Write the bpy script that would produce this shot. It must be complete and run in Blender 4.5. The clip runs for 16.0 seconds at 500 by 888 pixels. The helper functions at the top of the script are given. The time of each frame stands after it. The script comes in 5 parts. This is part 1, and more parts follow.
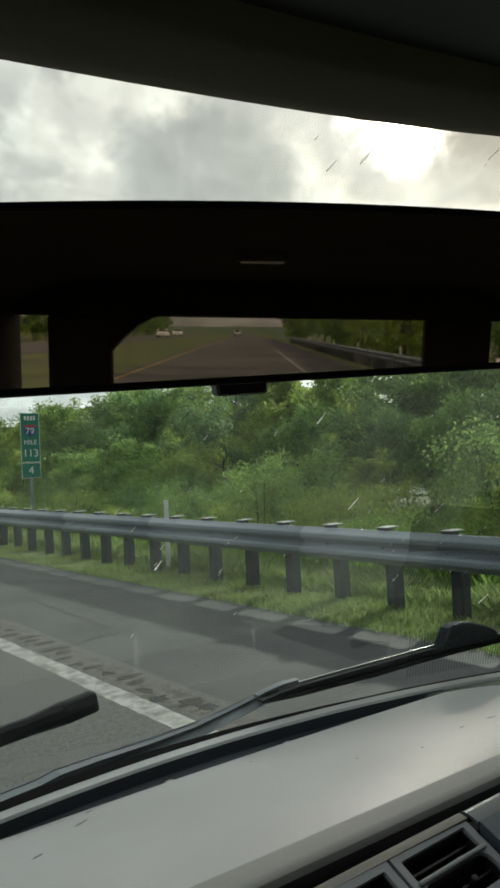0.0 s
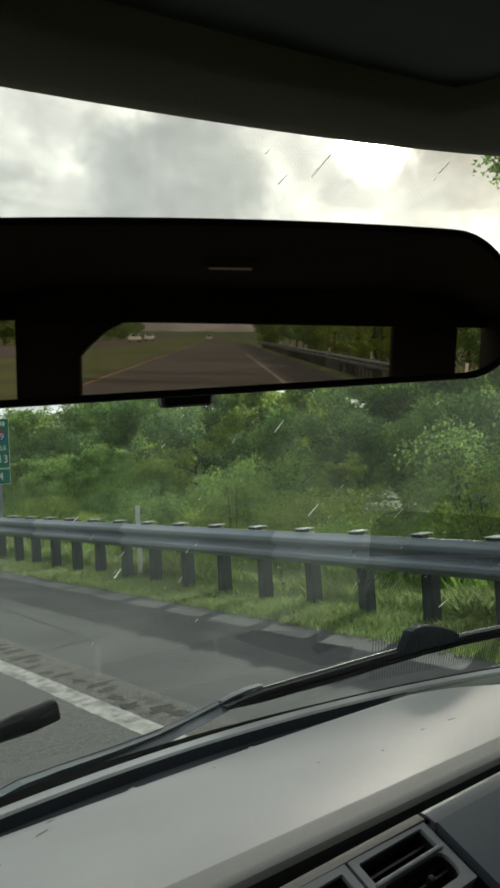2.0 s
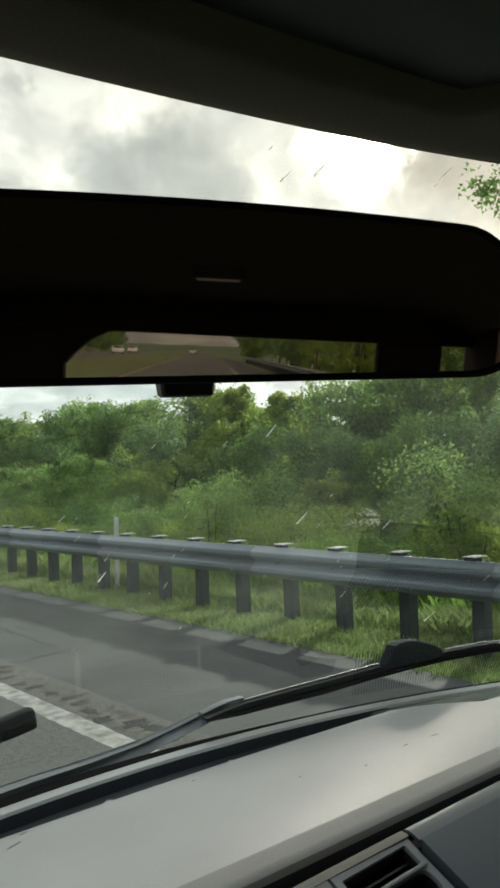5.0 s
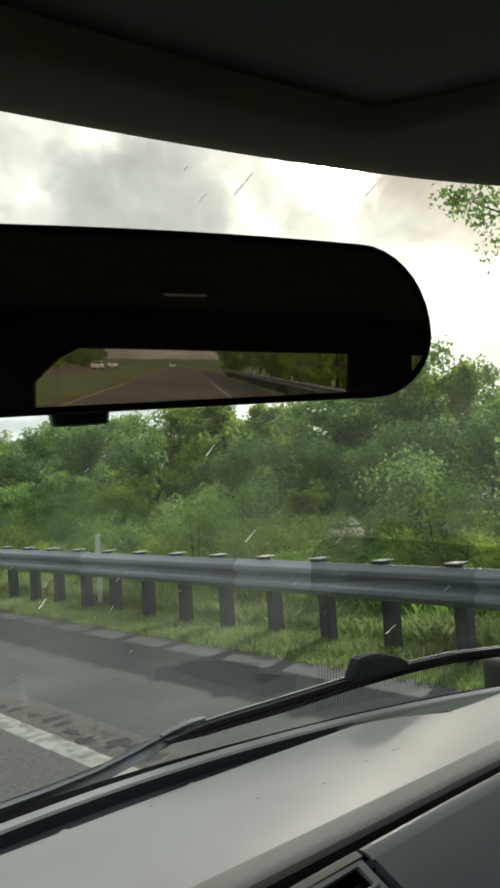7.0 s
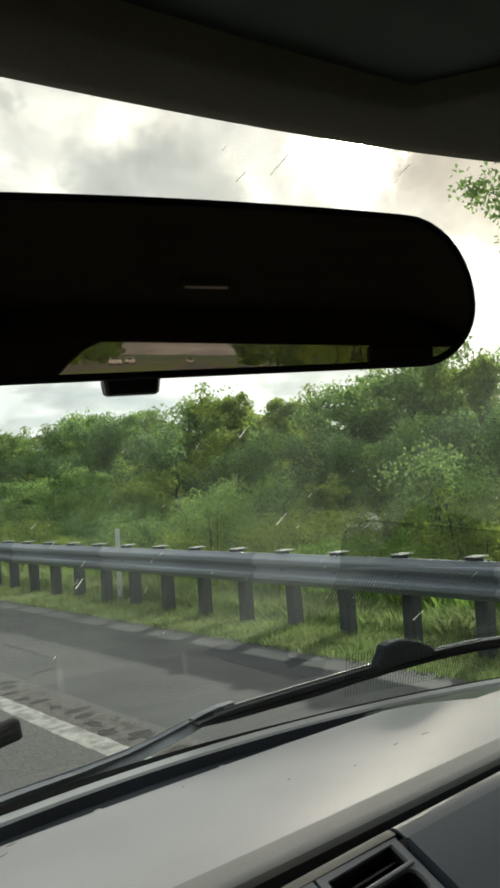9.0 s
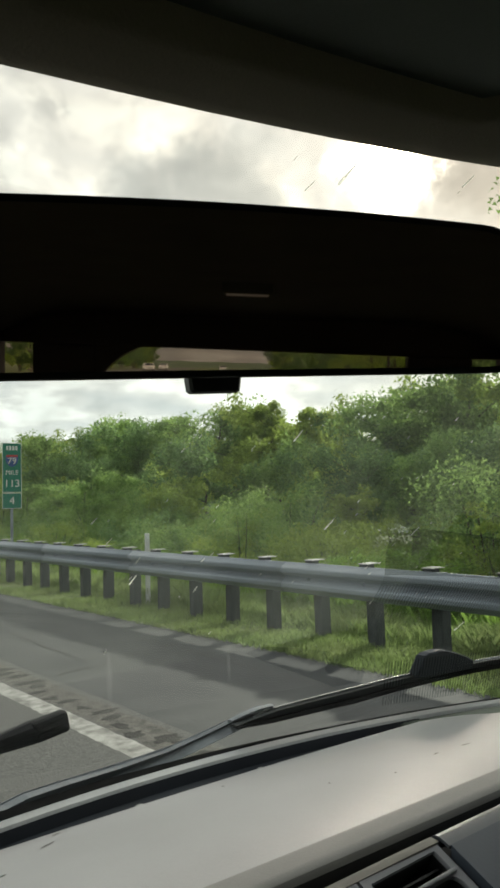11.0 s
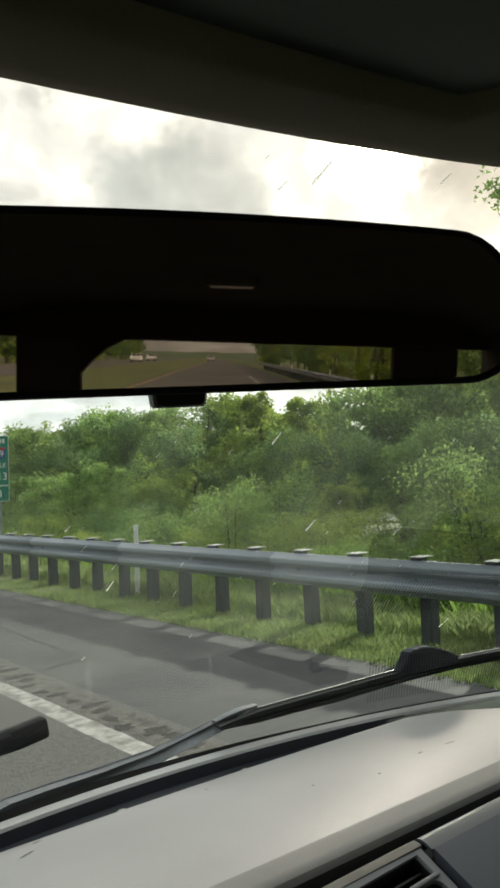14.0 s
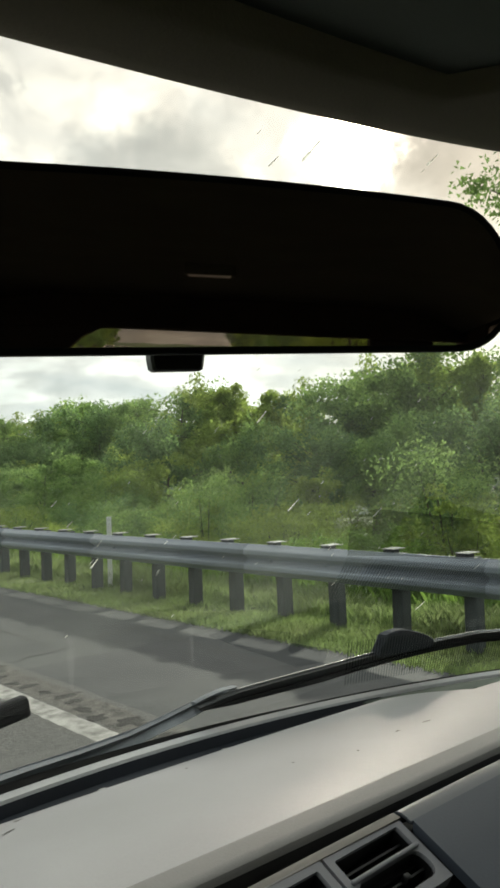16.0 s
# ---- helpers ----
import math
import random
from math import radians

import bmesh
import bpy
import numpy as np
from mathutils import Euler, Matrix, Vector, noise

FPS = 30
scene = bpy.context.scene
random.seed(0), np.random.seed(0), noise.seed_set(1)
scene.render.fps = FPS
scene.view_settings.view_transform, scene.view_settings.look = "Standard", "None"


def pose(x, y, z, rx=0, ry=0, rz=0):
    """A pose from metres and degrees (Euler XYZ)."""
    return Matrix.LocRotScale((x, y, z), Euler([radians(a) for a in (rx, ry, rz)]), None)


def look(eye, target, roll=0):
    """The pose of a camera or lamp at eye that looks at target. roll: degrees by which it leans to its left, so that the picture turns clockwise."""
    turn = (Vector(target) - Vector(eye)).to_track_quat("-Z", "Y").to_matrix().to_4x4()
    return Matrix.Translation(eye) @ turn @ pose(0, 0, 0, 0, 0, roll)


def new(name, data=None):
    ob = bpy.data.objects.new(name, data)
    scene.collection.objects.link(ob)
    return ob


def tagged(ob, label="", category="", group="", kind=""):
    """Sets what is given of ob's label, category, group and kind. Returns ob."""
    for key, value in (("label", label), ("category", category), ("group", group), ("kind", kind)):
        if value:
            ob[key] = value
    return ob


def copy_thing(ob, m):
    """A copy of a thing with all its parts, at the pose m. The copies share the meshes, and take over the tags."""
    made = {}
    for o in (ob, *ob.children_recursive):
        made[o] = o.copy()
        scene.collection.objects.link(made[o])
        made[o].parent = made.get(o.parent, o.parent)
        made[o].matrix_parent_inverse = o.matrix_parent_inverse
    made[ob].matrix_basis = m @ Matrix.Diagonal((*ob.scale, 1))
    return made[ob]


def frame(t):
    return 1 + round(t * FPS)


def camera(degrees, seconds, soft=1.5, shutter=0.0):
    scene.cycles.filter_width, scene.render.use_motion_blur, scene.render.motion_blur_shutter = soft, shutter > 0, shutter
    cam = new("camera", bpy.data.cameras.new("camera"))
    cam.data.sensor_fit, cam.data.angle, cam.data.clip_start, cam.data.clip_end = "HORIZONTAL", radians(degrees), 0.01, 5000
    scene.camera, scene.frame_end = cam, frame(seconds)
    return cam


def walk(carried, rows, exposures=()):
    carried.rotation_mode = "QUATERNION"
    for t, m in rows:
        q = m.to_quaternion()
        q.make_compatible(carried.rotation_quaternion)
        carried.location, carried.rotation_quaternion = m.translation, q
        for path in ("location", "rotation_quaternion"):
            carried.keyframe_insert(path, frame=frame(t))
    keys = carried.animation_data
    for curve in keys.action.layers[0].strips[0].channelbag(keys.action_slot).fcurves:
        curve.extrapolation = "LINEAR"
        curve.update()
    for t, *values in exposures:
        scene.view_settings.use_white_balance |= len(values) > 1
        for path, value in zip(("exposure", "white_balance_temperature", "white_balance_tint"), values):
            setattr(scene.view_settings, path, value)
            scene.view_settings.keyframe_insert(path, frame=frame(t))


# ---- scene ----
# x to the right of the car, y ahead along the road, z up from the road surface
cam = camera(37.0, 16.0, soft=3.0)
PATH = [
    (0, (0.002, 0.012, 1.483), (1.248, 1.576, 1.53), -2.7),
    (0.5, (-0.008, 0.008, 1.474), (1.227, 1.58, 1.516), -2.7),
    (1, (-0.002, 0.007, 1.476), (1.253, 1.563, 1.528), -3.0),
    (1.5, (0.0, 0.006, 1.473), (1.279, 1.543, 1.535), -2.9),
    (2, (0.008, -0.001, 1.485), (1.311, 1.516, 1.541), -3.0),
    (2.5, (0.01, 0.013, 1.463), (1.325, 1.52, 1.515), -2.1),
    (3, (0.01, 0.013, 1.469), (1.307, 1.534, 1.529), -1.6),
    (3.5, (0.003, 0.008, 1.489), (1.316, 1.516, 1.548), -1.6),
    (4, (0.005, 0.015, 1.485), (1.334, 1.508, 1.562), -1.6),
    (6.5, (0.028, 0.002, 1.471), (1.389, 1.463, 1.583), -2.3),
    (7, (0.04, -0.008, 1.481), (1.415, 1.438, 1.605), -3.2),
    (7.5, (0.013, -0.007, 1.475), (1.386, 1.442, 1.592), -2.8),
    (8, (0.028, -0.004, 1.468), (1.392, 1.455, 1.576), -3.0),
    (10.5, (0.009, 0.001, 1.472), (1.304, 1.518, 1.621), -2.3),
    (11, (0.002, 0.004, 1.465), (1.281, 1.534, 1.605), -1.6),
    (11.5, (0.014, 0.004, 1.466), (1.313, 1.52, 1.586), -1.7),
    (12, (0.01, 0.012, 1.455), (1.32, 1.52, 1.562), -2.2),
    (12.5, (0.016, 0.002, 1.459), (1.325, 1.51, 1.575), -2.2),
    (13, (0.01, 0.004, 1.466), (1.327, 1.504, 1.582), -2.2),
    (13.5, (0.01, -0.002, 1.478), (1.33, 1.495, 1.601), -2.5),
    (14, (0.017, 0.006, 1.477), (1.32, 1.519, 1.589), -2.2),
    (14.5, (0.009, 0.004, 1.465), (1.324, 1.507, 1.574), -1.7),
    (15, (0.018, 0.009, 1.453), (1.33, 1.516, 1.539), -1.9),
    (15.5, (0.02, 0.004, 1.474), (1.343, 1.501, 1.571), -1.9),
    (16, (0.006, 0.01, 1.464), (1.362, 1.477, 1.555), -1.9),
]
LIGHT = ((0.0, 0.2), (1.0, 0.22), (2.0, 0.26), (2.5, 0.32), (3.0, 0.22), (3.5, 0.17), (4.0, 0.37), (6.5, 0.41), (8.0, 0.46), (10.5, 0.5), (11.5, 0.4), (12.5, 0.4), (13.5, 0.56), (14.5, 0.64), (15.0, 0.5), (16.0, 0.54))
walk(cam, [(t, look(eye, aim, lean)) for t, eye, aim, lean in PATH], [(t, e, 6400 if t < 5 else 6500 if t < 9 else 6700, -1.0 if t < 5 else 0.5 if t < 9 else 3.0) for t, e in LIGHT])

# ---- world, sun, exposure ----
SUN_AZ, SUN_EL = radians(68.0), radians(18.0)
SUN_DIR = Vector((math.sin(SUN_AZ) * math.cos(SUN_EL), math.cos(SUN_AZ) * math.cos(SUN_EL), math.sin(SUN_EL)))


# the brightest gap in the clouds lies a little above and beside the sun
GLARE_AZ, GLARE_EL = radians(52.0), radians(23.6)
GLARE_DIR = Vector((math.sin(GLARE_AZ) * math.cos(GLARE_EL), math.cos(GLARE_AZ) * math.cos(GLARE_EL), math.sin(GLARE_EL)))


def make_world():
    w = bpy.data.worlds.new("sky")
    scene.world = w
    w.use_nodes = True
    t = w.node_tree
    t.nodes.clear()
    link = t.links.new
    sky = t.nodes.new("ShaderNodeTexSky")
    sky.sky_type, sky.sun_disc = "NISHITA", False
    sky.sun_elevation, sky.sun_rotation = SUN_EL, SUN_AZ
    clear = t.nodes.new("ShaderNodeBackground")
    clear.inputs["Strength"].default_value = 0.13
    link(sky.outputs[0], clear.inputs["Color"])
    co = t.nodes.new("ShaderNodeTexCoord")
    sep = t.nodes.new("ShaderNodeSeparateXYZ")
    link(co.outputs["Generated"], sep.inputs[0])
    # cloud layer seen flat overhead: direction over height
    hz = t.nodes.new("ShaderNodeMath")
    hz.operation = "ADD"
    hz.inputs[1].default_value = 0.16
    link(sep.outputs["Z"], hz.inputs[0])
    flat = t.nodes.new("ShaderNodeVectorMath")
    flat.operation = "DIVIDE"
    link(co.outputs["Generated"], flat.inputs[0])
    link(hz.outputs[0], flat.inputs[1])
    n1 = t.nodes.new("ShaderNodeTexNoise")
    n1.inputs["Scale"].default_value, n1.inputs["Detail"].default_value = 2.3, 8.0
    n1.inputs["Roughness"].default_value, n1.inputs["Distortion"].default_value = 0.55, 0.15
    shift = t.nodes.new("ShaderNodeMapping")
    shift.inputs["Location"].default_value = (3.7, 1.3, 0.6)
    link(flat.outputs[0], shift.inputs[0])
    link(shift.outputs[0], n1.inputs["Vector"])
    ramp = t.nodes.new("ShaderNodeValToRGB")
    e = ramp.color_ramp.elements
    e[0].position, e[0].color = 0.42, (1.0, 0.965, 0.90, 1)
    e[1].position, e[1].color = 0.68, (0.60, 0.595, 0.59, 1)
    mid = ramp.color_ramp.elements.new(0.50)
    mid.color = (0.78, 0.74, 0.70, 1)
    rim = ramp.color_ramp.elements.new(0.455)
    rim.color = (0.93, 0.88, 0.82, 1)
    link(n1.outputs["Fac"], ramp.inputs[0])
    # three heaped clouds with ragged rims stand before the bright sky
    n2 = t.nodes.new("ShaderNodeTexNoise")
    n2.inputs["Scale"].default_value, n2.inputs["Detail"].default_value, n2.inputs["Roughness"].default_value = 9.0, 5.0, 0.6
    link(co.outputs["Generated"], n2.inputs["Vector"])
    off = t.nodes.new("ShaderNodeVectorMath")
    off.operation = "SUBTRACT"
    off.inputs[1].default_value = (0.5, 0.5, 0.5)
    link(n2.outputs["Color"], off.inputs[0])
    amt = t.nodes.new("ShaderNodeVectorMath")
    amt.operation = "SCALE"
    amt.inputs["Scale"].default_value = 0.27
    link(off.outputs[0], amt.inputs[0])
    bent = t.nodes.new("ShaderNodeVectorMath")
    bent.operation = "ADD"
    link(co.outputs["Generated"], bent.inputs[0])
    link(amt.outputs[0], bent.inputs[1])
    unit = t.nodes.new("ShaderNodeVectorMath")
    unit.operation = "NORMALIZE"
    link(bent.outputs[0], unit.inputs[0])
    shade = ramp.outputs[0]
    for az, el, wide, grey in ((36.5, 20.0, 6.5, (0.50, 0.495, 0.48, 1)), (63.0, 27.0, 9.5, (0.40, 0.36, 0.33, 1)), (22.0, 27.0, 3.0, (0.66, 0.63, 0.60, 1))):
        a, e_ = radians(az), radians(el)
        heap = t.nodes.new("ShaderNodeVectorMath")
        heap.operation = "DOT_PRODUCT"
        heap.inputs[1].default_value = (math.sin(a) * math.cos(e_), math.cos(a) * math.cos(e_), math.sin(e_))
        link(unit.outputs[0], heap.inputs[0])
        edge = t.nodes.new("ShaderNodeMapRange")
        edge.interpolation_type = "SMOOTHSTEP"
        edge.inputs["From Min"].default_value, edge.inputs["From Max"].default_value = math.cos(radians(wide * 1.3)), math.cos(radians(wide * 0.55))
        link(heap.outputs["Value"], edge.inputs[0])
        over = t.nodes.new("ShaderNodeMix")
        over.data_type = "RGBA"
        over.inputs[7].default_value = grey
        link(edge.outputs[0], over.inputs[0])
        link(shade, over.inputs[6])
        shade = over.outputs[2]
    # billows of light and shade over all the cloud
    n3 = t.nodes.new("ShaderNodeTexNoise")
    n3.inputs["Scale"].default_value, n3.inputs["Detail"].default_value, n3.inputs["Roughness"].default_value = 13.0, 7.0, 0.58
    n3.inputs["Distortion"].default_value = 0.4
    link(co.outputs["Generated"], n3.inputs["Vector"])
    billow = t.nodes.new("ShaderNodeMapRange")
    billow.inputs["From Min"].default_value, billow.inputs["From Max"].default_value = 0.32, 0.68
    billow.inputs["To Min"].default_value, billow.inputs["To Max"].default_value = 0.80, 1.16
    link(n3.outputs["Fac"], billow.inputs[0])
    puffs = t.nodes.new("ShaderNodeVectorMath")
    puffs.operation = "SCALE"
    link(shade, puffs.inputs[0])
    link(billow.outputs[0], puffs.inputs["Scale"])
    shade = puffs.outputs[0]
    # brighter and warmer towards the veiled sun
    dot = t.nodes.new("ShaderNodeVectorMath")
    dot.operation = "DOT_PRODUCT"
    dot.inputs[1].default_value = GLARE_DIR
    nrm = t.nodes.new("ShaderNodeVectorMath")
    nrm.operation = "NORMALIZE"
    link(co.outputs["Generated"], nrm.inputs[0])
    link(nrm.outputs[0], dot.inputs[0])
    mx = t.nodes.new("ShaderNodeMath")
    mx.operation = "MAXIMUM"
    mx.inputs[1].default_value = 0.0
    link(dot.outputs["Value"], mx.inputs[0])
    pw = t.nodes.new("ShaderNodeMath")
    pw.operation = "POWER"
    pw.inputs[1].default_value = 8.0
    link(mx.outputs[0], pw.inputs[0])
    gain = t.nodes.new("ShaderNodeMath")
    gain.operation = "MULTIPLY_ADD"
    gain.inputs[1].default_value, gain.inputs[2].default_value = 0.22, 0.86
    link(pw.outputs[0], gain.inputs[0])
    core = t.nodes.new("ShaderNodeMath")
    core.operation = "POWER"
    core.inputs[1].default_value = 2700.0
    # the gap itself has a ragged rim
    torn = t.nodes.new("ShaderNodeVectorMath")
    torn.operation = "MULTIPLY_ADD"
    torn.inputs[1].default_value = (0.17, 0.17, 0.17)
    link(off.outputs[0], torn.inputs[0])
    link(co.outputs["Generated"], torn.inputs[2])
    torn_unit = t.nodes.new("ShaderNodeVectorMath")
    torn_unit.operation = "NORMALIZE"
    link(torn.outputs[0], torn_unit.inputs[0])
    gap = t.nodes.new("ShaderNodeVectorMath")
    gap.operation = "DOT_PRODUCT"
    gap.inputs[1].default_value = GLARE_DIR
    link(torn_unit.outputs[0], gap.inputs[0])
    gap_fwd = t.nodes.new("ShaderNodeMath")
    gap_fwd.operation = "MAXIMUM"
    gap_fwd.inputs[1].default_value = 0.0
    link(gap.outputs["Value"], gap_fwd.inputs[0])
    link(gap_fwd.outputs[0], core.inputs[0])
    glare = t.nodes.new("ShaderNodeMath")
    glare.operation = "MULTIPLY_ADD"
    glare.inputs[1].default_value = 110.0
    link(core.outputs[0], glare.inputs[0])
    link(gain.outputs[0], glare.inputs[2])
    high = t.nodes.new("ShaderNodeMapRange")
    high.inputs["From Min"].default_value, high.inputs["From Max"].default_value = 0.5, 1.0
    high.inputs["To Min"].default_value, high.inputs["To Max"].default_value = 1.0, 1.7
    link(sep.outputs["Z"], high.inputs[0])
    dome = t.nodes.new("ShaderNodeMath")
    dome.operation = "MULTIPLY"
    link(glare.outputs[0], dome.inputs[0])
    link(high.outputs[0], dome.inputs[1])
    # the sky dims away from the sun
    away = t.nodes.new("ShaderNodeMapRange")
    away.interpolation_type = "SMOOTHSTEP"
    away.inputs["From Min"].default_value, away.inputs["From Max"].default_value = -0.9, 0.55
    away.inputs["To Min"].default_value, away.inputs["To Max"].default_value = 0.40, 1.0
    link(dot.outputs["Value"], away.inputs[0])
    faced = t.nodes.new("ShaderNodeMath")
    faced.operation = "MULTIPLY"
    link(dome.outputs[0], faced.inputs[0])
    link(away.outputs[0], faced.inputs[1])
    cloud = t.nodes.new("ShaderNodeBackground")
    # cool sky low down and away from the sun, warm cloud round it
    low = t.nodes.new("ShaderNodeMapRange")
    low.inputs["From Min"].default_value, low.inputs["From Max"].default_value = 0.10, 0.30
    link(sep.outputs["Z"], low.inputs[0])
    tone = t.nodes.new("ShaderNodeMix")
    tone.data_type = "RGBA"
    tone.inputs[6].default_value, tone.inputs[7].default_value = (0.89, 0.945, 1.01, 1), (1.05, 0.975, 0.92, 1)
    near = t.nodes.new("ShaderNodeMath")
    near.operation = "POWER"
    near.inputs[1].default_value = 4.0
    link(mx.outputs[0], near.inputs[0])
    both = t.nodes.new("ShaderNodeMath")
    both.operation = "MULTIPLY"
    link(low.outputs[0], both.inputs[0])
    link(near.outputs[0], both.inputs[1])
    link(both.outputs[0], tone.inputs[0])
    tint = t.nodes.new("ShaderNodeVectorMath")
    tint.operation = "MULTIPLY"
    link(shade, tint.inputs[0])
    link(tone.outputs[2], tint.inputs[1])
    link(tint.outputs[0], cloud.inputs["Color"])
    link(faced.outputs[0], cloud.inputs["Strength"])
    mix = t.nodes.new("ShaderNodeMixShader")
    mix.inputs[0].default_value = 0.92
    link(clear.outputs[0], mix.inputs[1])
    link(cloud.outputs[0], mix.inputs[2])
    out = t.nodes.new("ShaderNodeOutputWorld")
    link(mix.outputs[0], out.inputs[0])


make_world()
sun = new("sun", bpy.data.lights.new("sun", "SUN"))
sun.data.energy, sun.data.angle, sun.data.color = 2.9, radians(1.2), (1.0, 0.95, 0.86)
sun.matrix_world = look(SUN_DIR * 50, (0, 0, 0))
scene.view_settings.exposure = 0.0


# ---- materials ----
def material(name, color, rough=0.8, metal=0.0, spread=0.15, scale=6.0, fine=120.0, bump=0.15, dist=0.004, spec=0.5, other=None, obj=0.0, island=0.0, stretch=(1, 1, 1)):
    """A surface with large and fine variation; other: colour of the stains; obj, island: change from thing to thing or piece to piece."""
    m = bpy.data.materials.new(name)
    m.use_nodes = True
    t = m.node_tree
    link = t.links.new
    b = t.nodes["Principled BSDF"]
    b.inputs["Roughness"].default_value, b.inputs["Metallic"].default_value = rough, metal
    b.inputs["Specular IOR Level"].default_value = spec
    co = t.nodes.new("ShaderNodeTexCoord")
    mp = t.nodes.new("ShaderNodeMapping")
    mp.inputs["Scale"].default_value = stretch
    link(co.outputs["Object"], mp.inputs[0])
    big = t.nodes.new("ShaderNodeTexNoise")
    big.inputs["Scale"].default_value, big.inputs["Detail"].default_value = scale, 5.0
    small = t.nodes.new("ShaderNodeTexNoise")
    small.inputs["Scale"].default_value, small.inputs["Detail"].default_value = fine, 3.0
    link(mp.outputs[0], big.inputs["Vector"])
    link(mp.outputs[0], small.inputs["Vector"])
    ramp = t.nodes.new("ShaderNodeValToRGB")
    o = other or tuple(c * (1 - 2 * spread) for c in color)
    e = ramp.color_ramp.elements
    e[0].position, e[0].color = 0.32, (*o, 1)
    e[1].position, e[1].color = 0.62, (*color, 1)
    link(big.outputs["Fac"], ramp.inputs[0])
    val = t.nodes.new("ShaderNodeMath")
    val.operation = "MULTIPLY_ADD"
    val.inputs[1].default_value, val.inputs[2].default_value = 2.0 * spread, 1 - spread
    link(small.outputs["Fac"], val.inputs[0])
    last = val.outputs[0]
    for amount, kind, socket in ((obj, "ShaderNodeObjectInfo", "Random"), (island, "ShaderNodeNewGeometry", "Random Per Island")):
        if amount:
            r = t.nodes.new(kind)
            k = t.nodes.new("ShaderNodeMath")
            k.operation = "MULTIPLY_ADD"
            k.inputs[1].default_value, k.inputs[2].default_value = 2 * amount, 1 - amount
            link(r.outputs[socket], k.inputs[0])
            q = t.nodes.new("ShaderNodeMath")
            q.operation = "MULTIPLY"
            link(last, q.inputs[0])
            link(k.outputs[0], q.inputs[1])
            last = q.outputs[0]
    hsv = t.nodes.new("ShaderNodeHueSaturation")
    link(ramp.outputs[0], hsv.inputs["Color"])
    link(last, hsv.inputs["Value"])
    link(hsv.outputs[0], b.inputs["Base Color"])
    if bump:
        bp = t.nodes.new("ShaderNodeBump")
        bp.inputs["Strength"].default_value, bp.inputs["Distance"].default_value = bump, dist
        link(small.outputs["Fac"], bp.inputs["Height"])
        link(bp.outputs[0], b.inputs["Normal"])
    return m


def leaf_material(name, color, dark, glow=0.45, wide=0.35):
    """Leaves: two greens by clump, brightness by leaf, light through the blade."""
    m = material(name, color, rough=0.62, spread=0.12, scale=0.9, fine=9.0, bump=0, spec=0.25, other=dark, obj=0.18, island=wide)
    t = m.node_tree
    b = t.nodes["Principled BSDF"]
    col = b.inputs["Base Color"].links[0].from_socket
    tr = t.nodes.new("ShaderNodeBsdfTranslucent")
    warm = t.nodes.new("ShaderNodeHueSaturation")
    warm.inputs["Hue"].default_value, warm.inputs["Saturation"].default_value, warm.inputs["Value"].default_value = 0.486, 1.05, 1.85
    t.links.new(col, warm.inputs["Color"])
    t.links.new(warm.outputs[0], tr.inputs["Color"])
    mix = t.nodes.new("ShaderNodeMixShader")
    mix.inputs[0].default_value = glow
    t.links.new(b.outputs[0], mix.inputs[1])
    t.links.new(tr.outputs[0], mix.inputs[2])
    t.links.new(mix.outputs[0], t.nodes["Material Output"].inputs[0])
    return m


def glass_material(name, tint=(0.93, 0.96, 0.94), gloss=0.05, haze=0.0, dust=(0.8, 0.8, 0.78)):
    """Thin dusty automotive glass: clear, faintly mirroring, with a film of dirt."""
    m = bpy.data.materials.new(name)
    m.use_nodes = True
    t = m.node_tree
    t.nodes.clear()
    link = t.links.new
    clear = t.nodes.new("ShaderNodeBsdfTransparent")
    clear.inputs[0].default_value = (*tint, 1)
    shine = t.nodes.new("ShaderNodeBsdfGlossy")
    shine.inputs["Roughness"].default_value = 0.02
    shine.inputs["Color"].default_value = (0.9, 0.9, 0.9, 1)
    mix = t.nodes.new("ShaderNodeMixShader")
    mix.inputs[0].default_value = gloss
    link(clear.outputs[0], mix.inputs[1])
    link(shine.outputs[0], mix.inputs[2])
    last = mix.outputs[0]
    if haze:
        film = t.nodes.new("ShaderNodeBsdfTranslucent")
        film.inputs[0].default_value = (*dust, 1)
        co = t.nodes.new("ShaderNodeTexCoord")
        mp = t.nodes.new("ShaderNodeMapping")
        mp.inputs["Scale"].default_value = (1.0, 0.35, 0.35)
        nz = t.nodes.new("ShaderNodeTexNoise")
        nz.inputs["Scale"].default_value, nz.inputs["Detail"].default_value = 9.0, 6.0
        link(co.outputs["Object"], mp.inputs[0])
        link(mp.outputs[0], nz.inputs["Vector"])
        k = t.nodes.new("ShaderNodeMapRange")
        k.inputs["From Min"].default_value, k.inputs["From Max"].default_value = 0.35, 0.75
        k.inputs["To Min"].default_value, k.inputs["To Max"].default_value = haze * 0.35, haze * 1.6
        link(nz.outputs["Fac"], k.inputs[0])
        m2 = t.nodes.new("ShaderNodeMixShader")
        link(k.outputs[0], m2.inputs[0])
        link(last, m2.inputs[1])
        link(film.outputs[0], m2.inputs[2])
        last = m2.outputs[0]
    out = t.nodes.new("ShaderNodeOutputMaterial")
    link(last, out.inputs[0])
    return m


